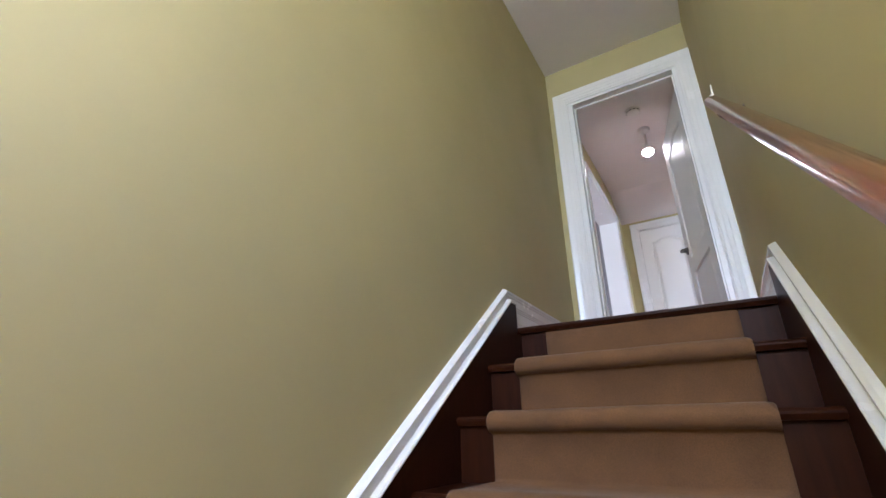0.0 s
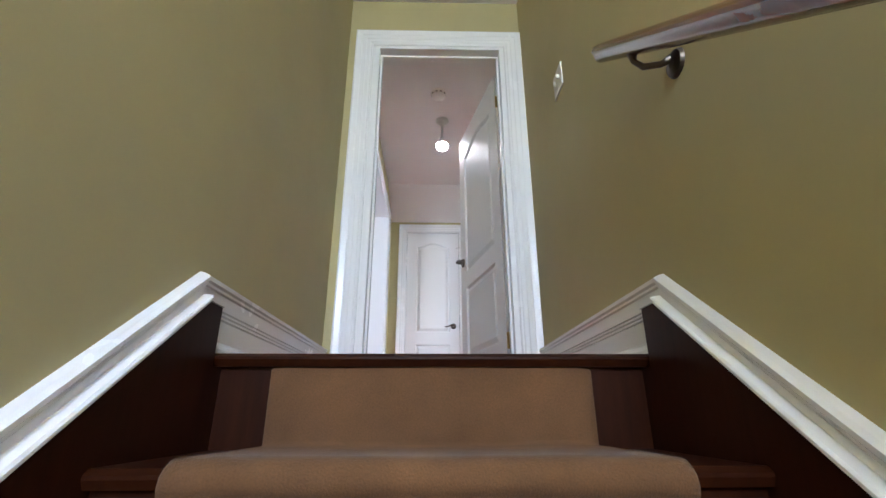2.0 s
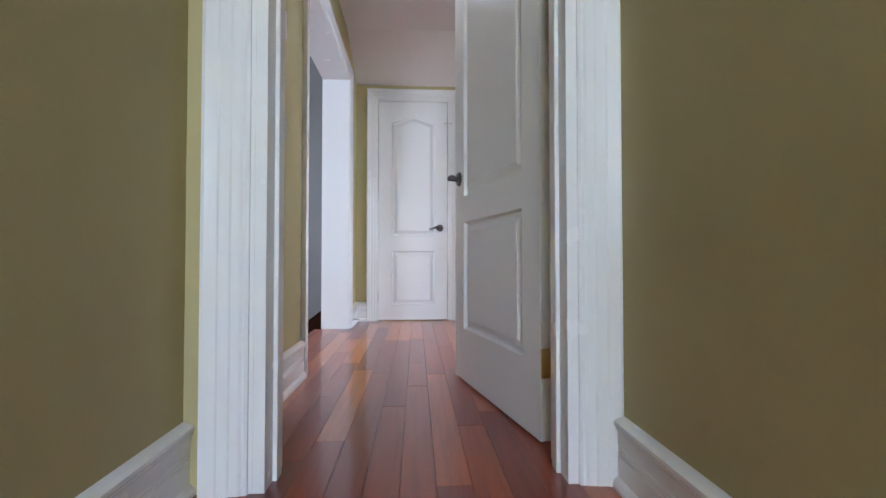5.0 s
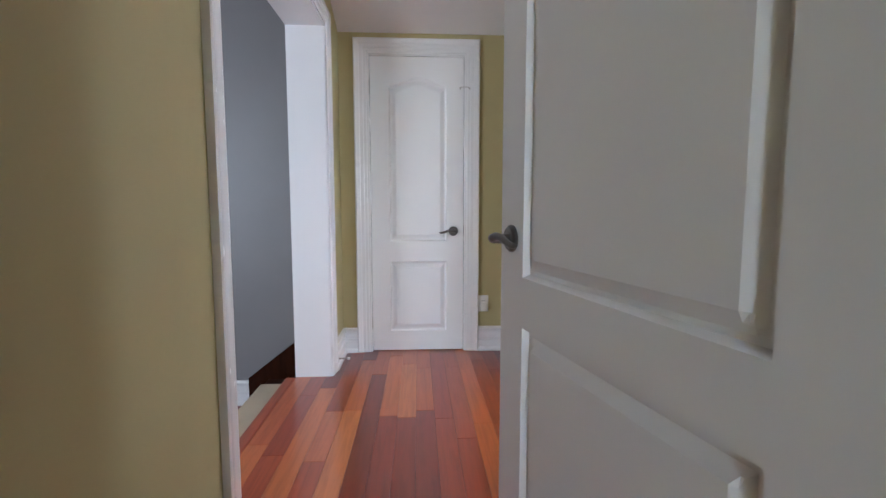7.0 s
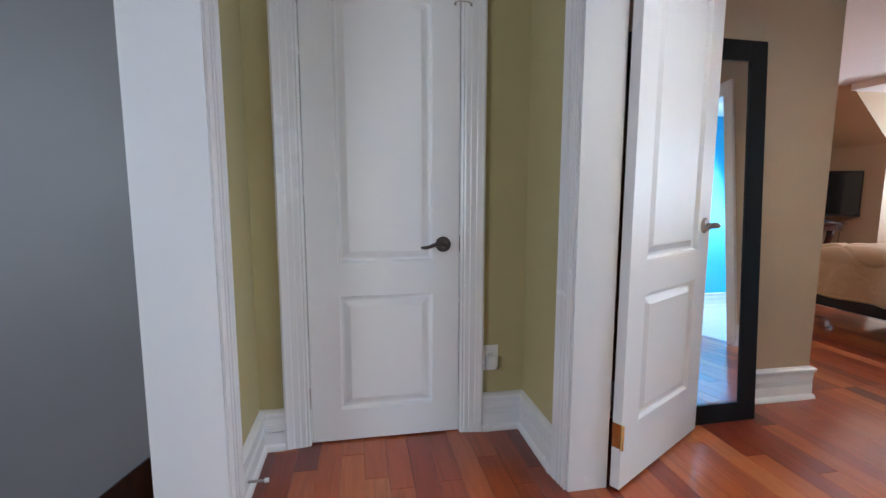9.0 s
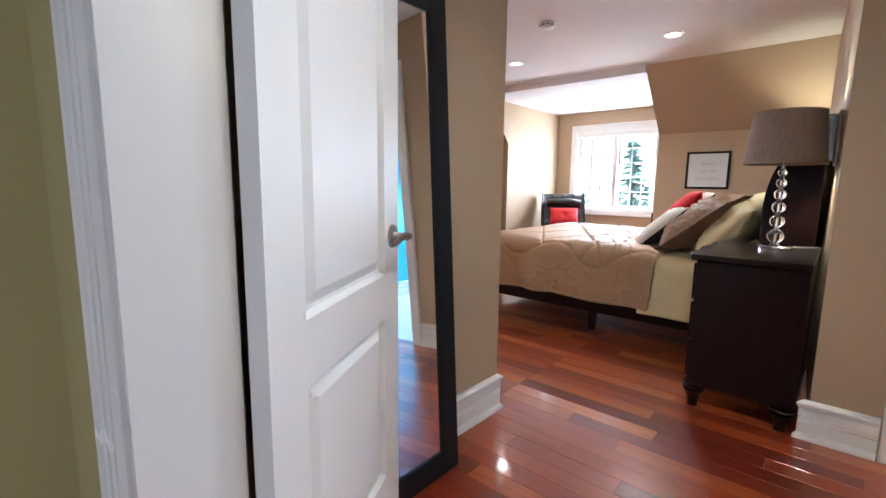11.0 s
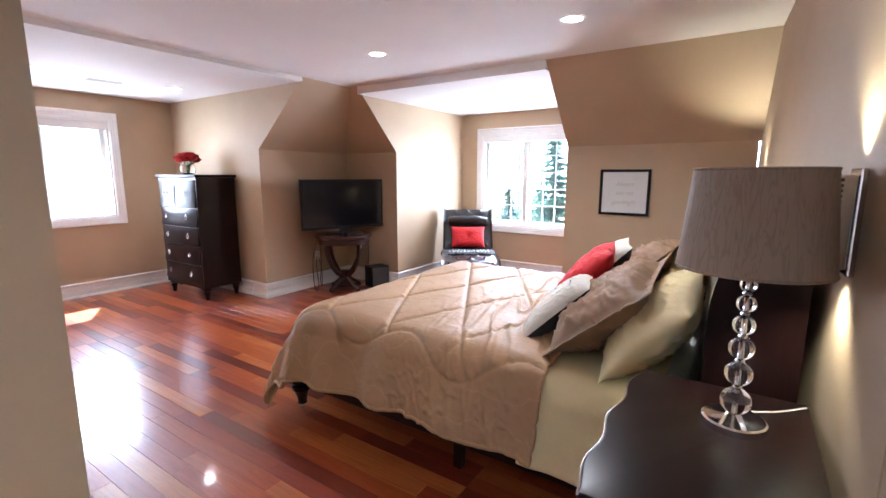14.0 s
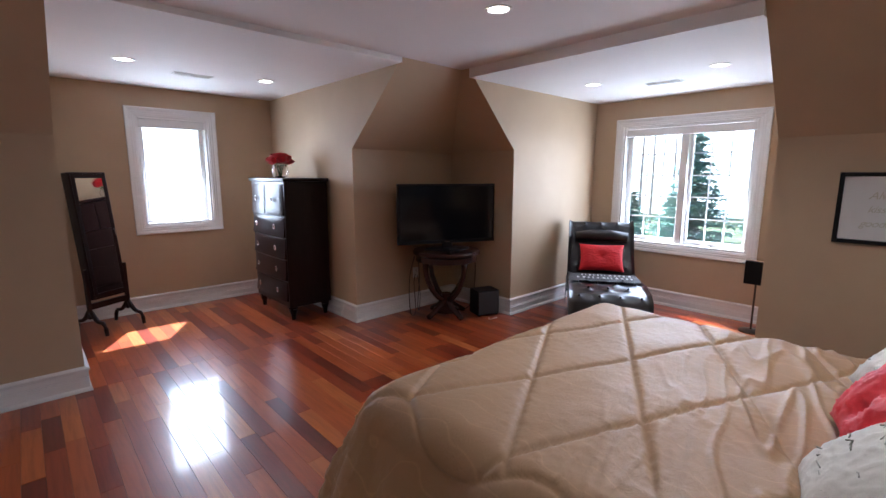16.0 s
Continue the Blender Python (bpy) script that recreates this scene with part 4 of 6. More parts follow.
# ---- windows ----
def window(name, label, m, w, h, sashes, grid, crank):
    """Own axes: x across, y out through the wall, z up from the sill; the opening is w by h."""
    root = thing(name, label, "window", m, kind="structure")

    def rect(nm, x0, x1, z0, z1, y0, y1, t, mat, parent):
        f = None
        for a in ((x0, x0 + t, z0, z1), (x1 - t, x1, z0, z1), (x0 + t, x1 - t, z0, z0 + t), (x0 + t, x1 - t, z1 - t, z1)):
            o = part(nm, boxed(a[0], a[1], y0, y1, a[2], a[3], bevel=0.003), mat, parent)
            f = f or o
        return f
    rect("window_frame", 0.001, w - 0.001, 0.001, h - 0.001, -0.002, 0.15, 0.030, M_TRIM, root)
    part("blind_cassette", boxed(0.032, w - 0.032, 0.004, 0.075, h - 0.115, h - 0.032, bevel=0.006), M_TRIM, root, "white roller blind cassette")
    n = len(sashes)
    for x0, x1 in sashes:
        s = rect("sash", x0, x1, 0.032, h - 0.032, 0.085, 0.130, 0.045, M_TRIM, root)
        g = part("pane", boxed(x0 + 0.046, x1 - 0.046, 0.104, 0.108, 0.078, h - 0.078), M_GLASS, s, "clear glass pane")
        g.visible_shadow = False
        if grid:
            cols, rws = grid
            for k in range(1, cols):
                xx = x0 + 0.045 + (x1 - x0 - 0.09) * k / cols
                part("glazing_bar", boxed(xx - 0.007, xx + 0.007, 0.102, 0.110, 0.078, h - 0.078), M_GRILLE, s)
            for k in range(1, rws):
                zz = 0.077 + (h - 0.154) * k / rws
                part("glazing_bar", boxed(x0 + 0.046, x1 - 0.046, 0.1025, 0.1095, zz - 0.007, zz + 0.007), M_GRILLE, s)
    if n == 2:
        xm = (sashes[0][1] + sashes[1][0]) / 2
        part("mullion", boxed(xm - 0.035, xm + 0.035, 0.03, 0.14, 0.031, h - 0.031, bevel=0.004), M_TRIM, root)
    for cx in crank:
        bm = bmesh.new()
        tube(bm, [(cx, 0.08, 0.04), (cx, 0.05, 0.055), (cx + 0.05, 0.04, 0.075), (cx + 0.07, 0.03, 0.072)], [0.012, 0.009, 0.006, 0.008], 10)
        part("crank_handle", bm, M_PLASTIC, root, smooth=True)
    return root


w1w, w1h = W1[1] - W1[0], W1[3] - W1[2]
window("window_1", "white casement window, bright daylight outside", pose(W1[0], NY, W1[2]), w1w, w1h, [(0.033, w1w - 0.033)], None, (0.38,))
casing(W1[0] + 0.006, W1[1] - 0.006, W1[3] - 0.006, NY, "x", -1, W1[2] + 0.006, 0.092, "window_casing", True)
w2w, w2h = W2[1] - W2[0], W2[3] - W2[2]
window("window_2", "wide white double casement window with glazing bars", pose(EX, W2[1], W2[2], 0, 0, -90), w2w, w2h,
       [(0.033, w2w / 2 - 0.02), (w2w / 2 + 0.02, w2w - 0.033)], (3, 5), (0.35, 1.0))
casing(W2[0] + 0.006, W2[1] - 0.006, W2[3] - 0.006, EX, "y", -1, W2[2] + 0.006, 0.092, "window_casing", True)

# ---- bedroom things ----
M_LEATHER = plain("black_leather", (0.012, 0.011, 0.012), 0.28, 0, 0.2, 20, 0.25, 160)
M_COMFORTER = Nodes("champagne_satin")
_c = (0.45, 0.282, 0.15)
_w = M_COMFORTER.noise(900, 2)
_sw = M_COMFORTER.add("ShaderNodeTexWave", Scale=2.2, Distortion=9.0, Detail=2.0)
M_COMFORTER.link(M_COMFORTER.coords((1, 1, 1)), _sw.inputs["Vector"])
_col = M_COMFORTER.ramp(_sw.outputs["Fac"], [(0.42, _c), (0.5, shade(_c, 1.16)), (0.58, _c)])
M_COMFORTER.base(M_COMFORTER.mix(0.25, _col, M_COMFORTER.ramp(_w, [(0.3, (0.6, 0.6, 0.6)), (0.7, (1.2, 1.2, 1.2))]), 'MULTIPLY'))
M_COMFORTER.set(Roughness=0.56, Sheen_Weight=0.08, Sheen_Roughness=0.35)
_cr = M_COMFORTER.add("ShaderNodeTexNoise", Scale=16.0, Detail=3.0, Distortion=1.2)
M_COMFORTER.link(M_COMFORTER.coords((1, 1.5, 1)), _cr.inputs["Vector"])
_ridge = M_COMFORTER.ramp(_cr.outputs["Fac"], [(0.40, (0, 0, 0)), (0.5, (1, 1, 1)), (0.60, (0, 0, 0))])
M_COMFORTER.bump(_w, 0.2, 0.001, M_COMFORTER.bump(_ridge, 0.15, 0.003))
M_COMFORTER = M_COMFORTER.mat
M_SHAM = cloth("taupe_satin", (0.30, 0.18, 0.10), 0.5, 800, 0.15, 0.08, 0.2)
M_SHEET = cloth("cream_cotton", (0.86, 0.73, 0.41), 0.7, 900, 0.05, 0.1, 0.15)
M_RED = cloth("red_velvet", (0.66, 0.012, 0.02), 0.65, 700, 0.06, 0.05, 0.06)
M_WHITECUSH = cloth("ivory_cotton", (0.68, 0.64, 0.56), 0.8, 700, 0.05, 0.1, 0.2)
M_DARKCUSH = cloth("charcoal_cotton", (0.035, 0.03, 0.03), 0.85, 700, 0.1, 0.1, 0.2)
M_MATTRESS = cloth("mattress_white", (0.7, 0.68, 0.62), 0.8, 500)
M_SHADE = Nodes("lamp_shade_silk")
_n = M_SHADE.add("ShaderNodeTexNoise", Scale=5.0, Detail=2.0, Distortion=1.5)
M_SHADE.link(M_SHADE.coords((9, 9, 1)), _n.inputs["Vector"])
M_SHADE.base(M_SHADE.ramp(_n.outputs["Fac"], [(0.44, (0.31, 0.235, 0.175)), (0.5, (0.255, 0.19, 0.142)), (0.56, (0.31, 0.235, 0.175))]))
M_SHADE.set(Roughness=0.75)
M_SHADE.bump(_n.outputs["Fac"], 0.4, 0.004)
M_SHADE = M_SHADE.mat
M_SCREEN = plain("tv_screen", (0.006, 0.006, 0.008), 0.1, 0, 0.0, spec=0.25)
M_ROSE = plain("rose_petal", (0.45, 0.008, 0.012), 0.55, 0, 0.3, 60)
M_STEM = plain("rose_stem", (0.03, 0.10, 0.02), 0.6, 0, 0.3, 60)
M_PAPER = plain("print_paper", (0.66, 0.66, 0.66), 0.7, 0, 0.02)
M_INK = plain("grey_ink", (0.33, 0.32, 0.26), 0.7)
M_SCRIPT = plain("pale_script_ink", (0.50, 0.49, 0.42), 0.7)
M_CORD = plain("black_cord", (0.01, 0.01, 0.01), 0.5)
M_WCORD = plain("white_cord", (0.7, 0.7, 0.68), 0.5)


def turned_leg(h, r):
    bm = bmesh.new()
    lathe(bm, [(r * 0.35, 0), (r * 0.5, h * 0.05), (r * 0.45, h * 0.12), (r * 0.55, h * 0.35), (r * 0.8, h * 0.6), (r * 0.95, h * 0.68), (r * 0.6, h * 0.72), (r * 0.65, h * 0.76), (r, h * 0.8), (r, h * 0.86), (r * 0.8, h * 0.9), (r, h)], 20)
    return bm


def moved(bm, x, y, z):
    bmesh.ops.translate(bm, verts=bm.verts, vec=(x, y, z))
    return bm


# bed
BED_X0, BED_X1, BED_Y0, BED_Y1 = 3.80, 5.68, 5.62, 7.735
BED_TOP = 0.63
bed = thing("bed", "dark wood sleigh bed with an upholstered headboard", "bed", pose(0, 0, 0))
part("side_rail", boxed(BED_X0, BED_X0 + 0.04, BED_Y0, BED_Y1, 0.15, 0.30, bevel=0.008), M_ESPRESSO, bed)
part("side_rail", boxed(BED_X1 - 0.04, BED_X1, BED_Y0, BED_Y1, 0.15, 0.30, bevel=0.008), M_ESPRESSO, bed)
part("foot_rail", boxed(BED_X0, BED_X1, BED_Y1, BED_Y1 + 0.045, 0.15, 0.31, bevel=0.01), M_ESPRESSO, bed)
for lx, ly in ((BED_X0 + 0.01, BED_Y1 - 0.01), (BED_X1 - 0.01, BED_Y1 - 0.01)):
    leg = part("leg", moved(turned_leg(0.15, 0.062), lx, ly, 0.025), M_ESPRESSO, bed, smooth=40)
    bm = bmesh.new()
    lathe(bm, [(0.014, 0.0), (0.017, 0.006), (0.014, 0.02), (0.020, 0.027)], 16, (lx, ly))
    part("metal_tip", bm, M_CHROME, leg, "small shiny metal foot tip", smooth=30)
for lx, ly in ((4.74, 5.75), (4.74, 6.6), (4.74, 7.4), (BED_X0 + 0.06, 6.6), (BED_X1 - 0.06, 6.6)):
    part("slat_leg", boxed(lx - 0.022, lx + 0.022, ly - 0.022, ly + 0.022, 0.0, 0.16), M_ESPRESSO, bed)
for k in range(9):
    yy = BED_Y0 + 0.1 + k * 0.235
    part("slat", boxed(BED_X0 + 0.04, BED_X1 - 0.04, yy, yy + 0.07, 0.185, 0.205), M_ESPRESSO, bed)


HEAD_F, HEAD_SLOPE, HEAD_TOP = 5.598, 0.062, 1.335


def sleigh(z):
    """Front face of the headboard at its near end: upright, then rolling back over the top."""
    t = max(0.0, (z - 0.95) / (HEAD_TOP - 0.95))
    return HEAD_F - 0.012 * max(0.0, (0.95 - z)) - 0.19 * (1 - math.sqrt(max(0.0, 1 - t * t)))


def head_strip(x0, x1, z0, inset, back=None, n=26):
    """A length of the headboard, set back by inset from its outer skin; its face follows the wall, which is not square to the bed."""
    bm = bmesh.new()
    zs = [z0 + (HEAD_TOP - inset - z0) * math.sin(k / n * math.pi / 2) for k in range(n + 1)]
    front = [(sleigh(z + inset * max(0.0, (z - 0.95) / 0.4)) - inset, z) for z in zs]
    thick = [(max(f - 0.10, 5.36) if back is None else back, z) for f, z in front]
    thick[-1] = (front[-1][0] - 0.01, front[-1][1])
    prism(bm, front + thick[::-1], "x", x0, x1)
    for v in bm.verts:
        v.co.y += HEAD_SLOPE * (v.co.x - 3.76)
    return bm


part("head_post", head_strip(3.735, 3.80, 0.0, 0.0, 5.345), M_ESPRESSO, bed, smooth=30)
part("head_post", head_strip(5.68, 5.745, 0.0, 0.0, 5.345), M_ESPRESSO, bed, smooth=30)
part("head_panel", head_strip(3.801, 5.679, 0.25, 0.014), M_LEATHER, bed, "black leather headboard panel", smooth=30)
for hx0, hx1 in ((3.801, 3.816), (5.664, 5.679)):
    part("piping", head_strip(hx0, hx1, 0.25, 0.005), M_LEATHER, bed, smooth=30)
mattress = part("mattress", boxed(BED_X0 + 0.05, BED_X1 - 0.05, BED_Y0 + 0.04, BED_Y1 - 0.02, 0.207, BED_TOP - 0.035, bevel=0.05), M_MATTRESS, None, smooth=True)
tagged(mattress, "thick white mattress under the bedding", "mattress")

X_IN0, X_IN1, Y_IN = BED_X0 + 0.115, BED_X1 - 0.115, BED_Y1 - 0.10
RADIUS = 0.13


def roll(d):
    """Beyond the mattress edge by cloth length d: (outward, drop)."""
    if d <= 0:
        return 0.0, 0.0
    q = RADIUS * math.pi / 2
    if d < q:
        a = d / RADIUS
        return RADIUS * math.sin(a), RADIUS * (1 - math.cos(a))
    e = d - q
    return RADIUS + 0.20 * e, RADIUS + e * 0.97


def seam(cx, cy):
    """Distance to the nearest quilting seam of a skewed diamond grid."""
    d1 = (-0.479 * cx + 0.878 * cy)
    d2 = (0.382 * cx + 0.924 * cy)
    a = abs(((d1 / 0.40 + 0.13) % 1.0) - 0.5) * 0.40
    b = abs(((d2 / 0.43 + 0.36) % 1.0) - 0.5) * 0.43
    return min(0.20 - a, 0.215 - b)


def drape(name, y0, y_over, side, lift, step, puff, wr, seed, material, edge=0.0):
    """A cover over the bed: from y0 towards the foot, hanging over both sides, and y_over past the foot."""
    L = X_IN1 - X_IN0
    nu = int((L + 2 * side) / step)
    nv = int((Y_IN - y0 + max(y_over, 0)) / step)
    verts, faces = [], []
    for j in range(nv + 1):
        v = (Y_IN - y0 + y_over) * j / nv
        cy = y0 + v
        for i in range(nu + 1):
            u = -side + (L + 2 * side) * i / nu
            cx = X_IN0 + u
            hang = side - 0.03 * noise.noise((seed, cy * 1.7, 0)) * 2
            dx, sx = (-u, -1) if u < 0 else ((u - L, 1) if u > L else (0.0, 0))
            dy = max(0.0, cy - Y_IN)
            ox, px = roll(dx)
            oy, py = roll(dy)
            corner = min(1.0, max(0.0, (cy - 7.0) / 0.6))
            ox += 0.22 * max(0.0, px - RADIUS) * corner * corner
            drop = math.hypot(px, py) * 1.12 if px and py else px + py
            x = (X_IN0 if sx < 0 else X_IN1) + sx * ox if sx else cx
            y = Y_IN + oy if dy else cy
            z = BED_TOP + lift - drop
            nx, ny, nz = 0.0, 0.0, 1.0
            if drop > 0:
                k = min(1.0, drop / RADIUS)
                tot = math.hypot(px, py)
                nx, ny, nz = sx * k * px / tot, k * py / tot, 1 - k
            h = 0.0
            if puff:
                out = max(-u, u - L, cy - Y_IN)
                run = cy if out > cy - Y_IN else cx
                border = 0.135 + 0.085 * math.sin(run * 9.6 + 1.2) + 0.02 * math.sin(run * 4.1)
                s = abs(out - border) * 0.8
                if out < border:
                    s = min(s, seam(cx, cy))
                sd = max(s, 0)
                h += puff * (1 - math.exp(-(sd / 0.009) ** 1.3)) - puff + 0.5 * puff * (1 - math.exp(-sd / 0.06))
                h += 0.0035 * math.exp(-sd / 0.03) * (1 - math.exp(-sd / 0.006)) * noise.noise((cx * 42, cy * 42, seed + 31)) * 2
            f = min(1.0, drop / 0.35)
            along = cy if dx else cx
            fw = along * 17 + 4.0 * noise.noise((cx * 1.5, cy * 2.1, seed)) + seed
            folds = f * (0.023 * math.sin(fw) + 0.022 * (1 - abs(math.sin(fw * 0.5 + 1.0))) ** 3 * (0.5 + noise.noise((along * 1.3, seed, 4))))
            h += folds * wr + (0.022 * f if puff else 0.0)
            soft_ = 0.45 + 0.75 * f
            h += wr * 0.012 * noise.noise((cx * 2.6, cy * 2.6, seed)) * (0.8 + 0.8 * f)
            r1 = noise.noise((cx * 3.5 + 0.6 * cy, cy * 7 - 2 * cx, seed + 5))
            h += wr * 0.008 * (0.5 - abs(r1)) * soft_
            h += wr * 0.0015 * noise.noise((cx * 23, cy * 17, seed + 9)) * soft_
            # pulled creases that run across the bed near the pillows
            pull = max(0.0, 1 - abs(cy - 6.55) / 0.55)
            r5 = noise.noise((cx * 2.2 + cy * 1.2, cy * 13 - cx * 3.5, seed + 27))
            h += wr * 0.011 * pull * max(0.0, 1 - abs(r5) / 0.22) ** 1.4
            r3 = noise.noise((cx * 7 + cy * 5, cy * 16 - cx * 6, seed + 14))
            h += wr * (0.003 + 0.019 * f) * max(0.0, 1 - abs(r3) / 0.16) ** 1.5 * max(0.0, noise.noise((cx * 2, cy * 2, seed + 20)) + 0.25)
            r4 = noise.noise((cx * 15 + cy * 8, cy * 24 - cx * 12, seed + 40))
            h += wr * 0.010 * f * max(0.0, 1 - abs(r4) / 0.13) * max(0.0, noise.noise((cx * 4, cy * 4, seed + 44)) + 0.12)
            verts.append((x + nx * h, y + ny * h, max(z + nz * h, 0.02)))
    for j in range(nv):
        for i in range(nu):
            a = j * (nu + 1) + i
            faces.append((a, a + 1, a + nu + 2, a + nu + 1))
    me = bpy.data.meshes.new(name)
    me.from_pydata(verts, [], faces)
    me.materials.append(material)
    for p in me.polygons:
        p.use_smooth = True
    ob = new(name, me)
    if edge:
        w_ = nu + 1
        ring = [j * w_ for j in range(0, nv + 1, 2)] + [nv * w_ + i for i in range(2, nu, 2)] + [j * w_ + nu for j in range(nv, -1, -2)]
        bm = bmesh.new()
        tube(bm, [verts[k] for k in ring], edge, 8)
        part("hem", bm, material, ob, "rolled stitched hem", smooth=True)
    md = ob.modifiers.new("thick", 'SOLIDIFY')
    md.thickness = 0.012
    md.offset = -1
    return ob


comforter = drape("comforter", 6.16, 0.46, 0.46, 0.022, 0.0092, 0.015, 1.25, 3.1, M_COMFORTER, 0.010)
tagged(comforter, "champagne quilted satin comforter draped over the bed", "comforter")
sheet = drape("bed_sheet", 5.74, -1.395, 0.47, -0.014, 0.016, 0.0, 0.3, 8.4, M_SHEET)
tagged(sheet, "cream cotton sheet hanging down the bed's side", "bed sheet")


def cushion(name, label, m, w, h, t, material, back=None, flange=0.0, wr=0.010, seed=0.0, tufts=(), category="pillow"):
    """A stuffed cushion standing in its own x-z plane (face towards +y), pinched at the corners."""
    n = 56
    root = None
    bms = []
    for side in (1, -1):
        bm = bmesh.new()
        grid = []
        for j in range(n + 1):
            row = []
            b = -1 + 2 * j / n
            for i in range(n + 1):
                a = -1 + 2 * i / n
                pin = 0.075 * (1 - b * b) * abs(a) ** 3
                pin2 = 0.075 * (1 - a * a) * abs(b) ** 3
                x, z = a * w / 2 * (1 - pin), b * h / 2 * (1 - pin2)
                ea, eb = abs(a), abs(b)
                if flange:
                    ea, eb = min(1, ea / (1 - 2 * flange / w)), min(1, eb / (1 - 2 * flange / h))
                fat = max(0.0, (1 - ea ** 2.6)) ** 0.62 * max(0.0, (1 - eb ** 2.6)) ** 0.62
                y = t / 2 * fat
                edge = max(abs(a), abs(b))
                y += (wr * noise.noise((a * 2.3 + seed, b * 2.3, side)) + 0.55 * wr * abs(noise.noise((a * 6 + seed, b * 5, side + 3)))) * min(1, fat * 2.5 + (0.5 if flange else 0))
                q1 = noise.noise((a * 3.2 + b * 1.5 + seed, b * 4.5 - a, side + 8))
                q2 = noise.noise((a * 7 - b * 3 + seed, b * 8 + a * 4, side + 12))
                y += wr * (0.9 * max(0.0, 1 - abs(q1) / 0.12) + 0.4 * max(0.0, 1 - abs(q2) / 0.15)) * min(1, fat * 2)
                for tx, tz in tufts:
                    d = math.hypot(x - tx, z - tz)
                    y -= 0.55 * t / 2 * math.exp(-(d / 0.045) ** 1.2)
                if flange and fat == 0:
                    y += 0.003 * math.sin(11 * (a + b) + seed)
                if edge >= 1:
                    y = 0.0 if not flange else 0.0
                row.append(bm.verts.new((x, side * y, z)))
            grid.append(row)
        for r0, r1 in zip(grid, grid[1:]):
            for i in range(n):
                q = (r0[i], r0[i + 1], r1[i + 1], r1[i])
                bm.faces.new(q[::-1] if side > 0 else q)
        bms.append(bm)
    if back is None:
        me = bpy.data.meshes.new("tmp")
        bms[1].to_mesh(me)
        bms[0].from_mesh(me)
        bms[1].free()
        bmesh.ops.remove_doubles(bms[0], verts=bms[0].verts, dist=0.0002)
        root = part(name, bms[0], material, smooth=True)
    else:
        root = thing(name, label, category)
        part("front_cover", bms[0], material, root, smooth=True)
        part("back_cover", bms[1], back, root, "dark back cover", smooth=True)
    root.matrix_world = m
    return tagged(root, label, category)


def leaning(x, y, z, tilt, turn=0.0, roll_=0.0):
    """tilt: degrees the cushion leans back from upright, towards the headboard."""
    return pose(x, y, z, 0, 0, turn) @ pose(0, 0, 0, tilt, 0, 0) @ pose(0, 0, 0, 0, roll_, 0)


TOPZ = BED_TOP + 0.03
cushion("pillow", "plump cream pillow leaning on the headboard", leaning(4.25, 5.81, TOPZ + 0.145, 42, 4, -4), 0.80, 0.46, 0.22, M_SHEET, seed=1.0, wr=0.012)
cushion("pillow", "plump cream pillow leaning on the headboard", leaning(5.16, 5.79, TOPZ + 0.185, 31), 0.72, 0.48, 0.24, M_SHEET, seed=4.0, wr=0.012)
cushion("pillow_sham", "taupe satin pillow sham with a flanged edge", leaning(4.31, 6.03, TOPZ + 0.170, 50, 5, -3), 0.82, 0.58, 0.23, M_SHAM, flange=0.05, seed=2.0, wr=0.022)
cushion("pillow_sham", "taupe satin pillow sham with a flanged edge", leaning(5.20, 6.01, TOPZ + 0.19, 46, -3), 0.78, 0.54, 0.22, M_SHAM, flange=0.05, seed=6.0, wr=0.022)


def script_marks(parent, w, h, seed):
    """Illegible dark handwriting on a cushion: short curved strokes."""
    r = random.Random(seed)
    bm = bmesh.new()
    for line in range(4):
        z = h * 0.30 - line * h * 0.19
        x = -w * 0.30 + r.uniform(0, 0.04)
        while x < w * 0.28:
            l = r.uniform(0.015, 0.04)
            if r.random() < 0.8:
                a, b = abs(2 * x / w), abs(2 * z / h)
                y = 0.068 * max(0.0, 1 - a ** 2.6) ** 0.62 * max(0.0, 1 - b ** 2.6) ** 0.62 + 0.008
                tube(bm, [(x, y, z), (x + l * 0.4, y + 0.001, z + r.uniform(-0.014, 0.014)), (x + l, y, z + r.uniform(-0.006, 0.006))], 0.0022, 5)
            x += l + r.uniform(0.004, 0.02)
    tagged(part("script", bm, M_INK, parent, "dark handwriting strokes"), kind="stuff")


c1 = cushion("throw_cushion", "ivory cushion with dark script and charcoal back", leaning(4.32, 6.28, TOPZ + 0.115, 46, 11), 0.45, 0.45, 0.15, M_WHITECUSH, M_DARKCUSH, seed=3.0, wr=0.005, category="cushion")
script_marks(c1, 0.43, 0.43, 5)
c2 = cushion("throw_cushion", "ivory cushion with dark script and charcoal back", leaning(4.94, 6.23, TOPZ + 0.22, 44, 14), 0.45, 0.45, 0.15, M_WHITECUSH, M_DARKCUSH, seed=9.0, wr=0.005, category="cushion")
script_marks(c2, 0.43, 0.43, 6)
cushion("throw_cushion", "bright red tufted velvet cushion", leaning(4.62, 6.25, TOPZ + 0.21, 40, 12), 0.46, 0.48, 0.17, M_RED, tufts=((0, 0), (0.0, 0.12), (0.0, -0.12), (0.0, 0.2)), seed=7.0, wr=0.008, category="cushion")

# nightstand
NS = (2.985, 3.735, 5.315, 5.79, 0.77)
ns_root = thing("nightstand", "espresso wood nightstand with a shaped top", "nightstand", pose(0, 0, 0))
part("body", boxed(NS[0] + 0.03, NS[1] - 0.03, NS[2] + 0.005, NS[3] - 0.04, 0.12, NS[4] - 0.03, bevel=0.006), M_ESPRESSO, ns_root)
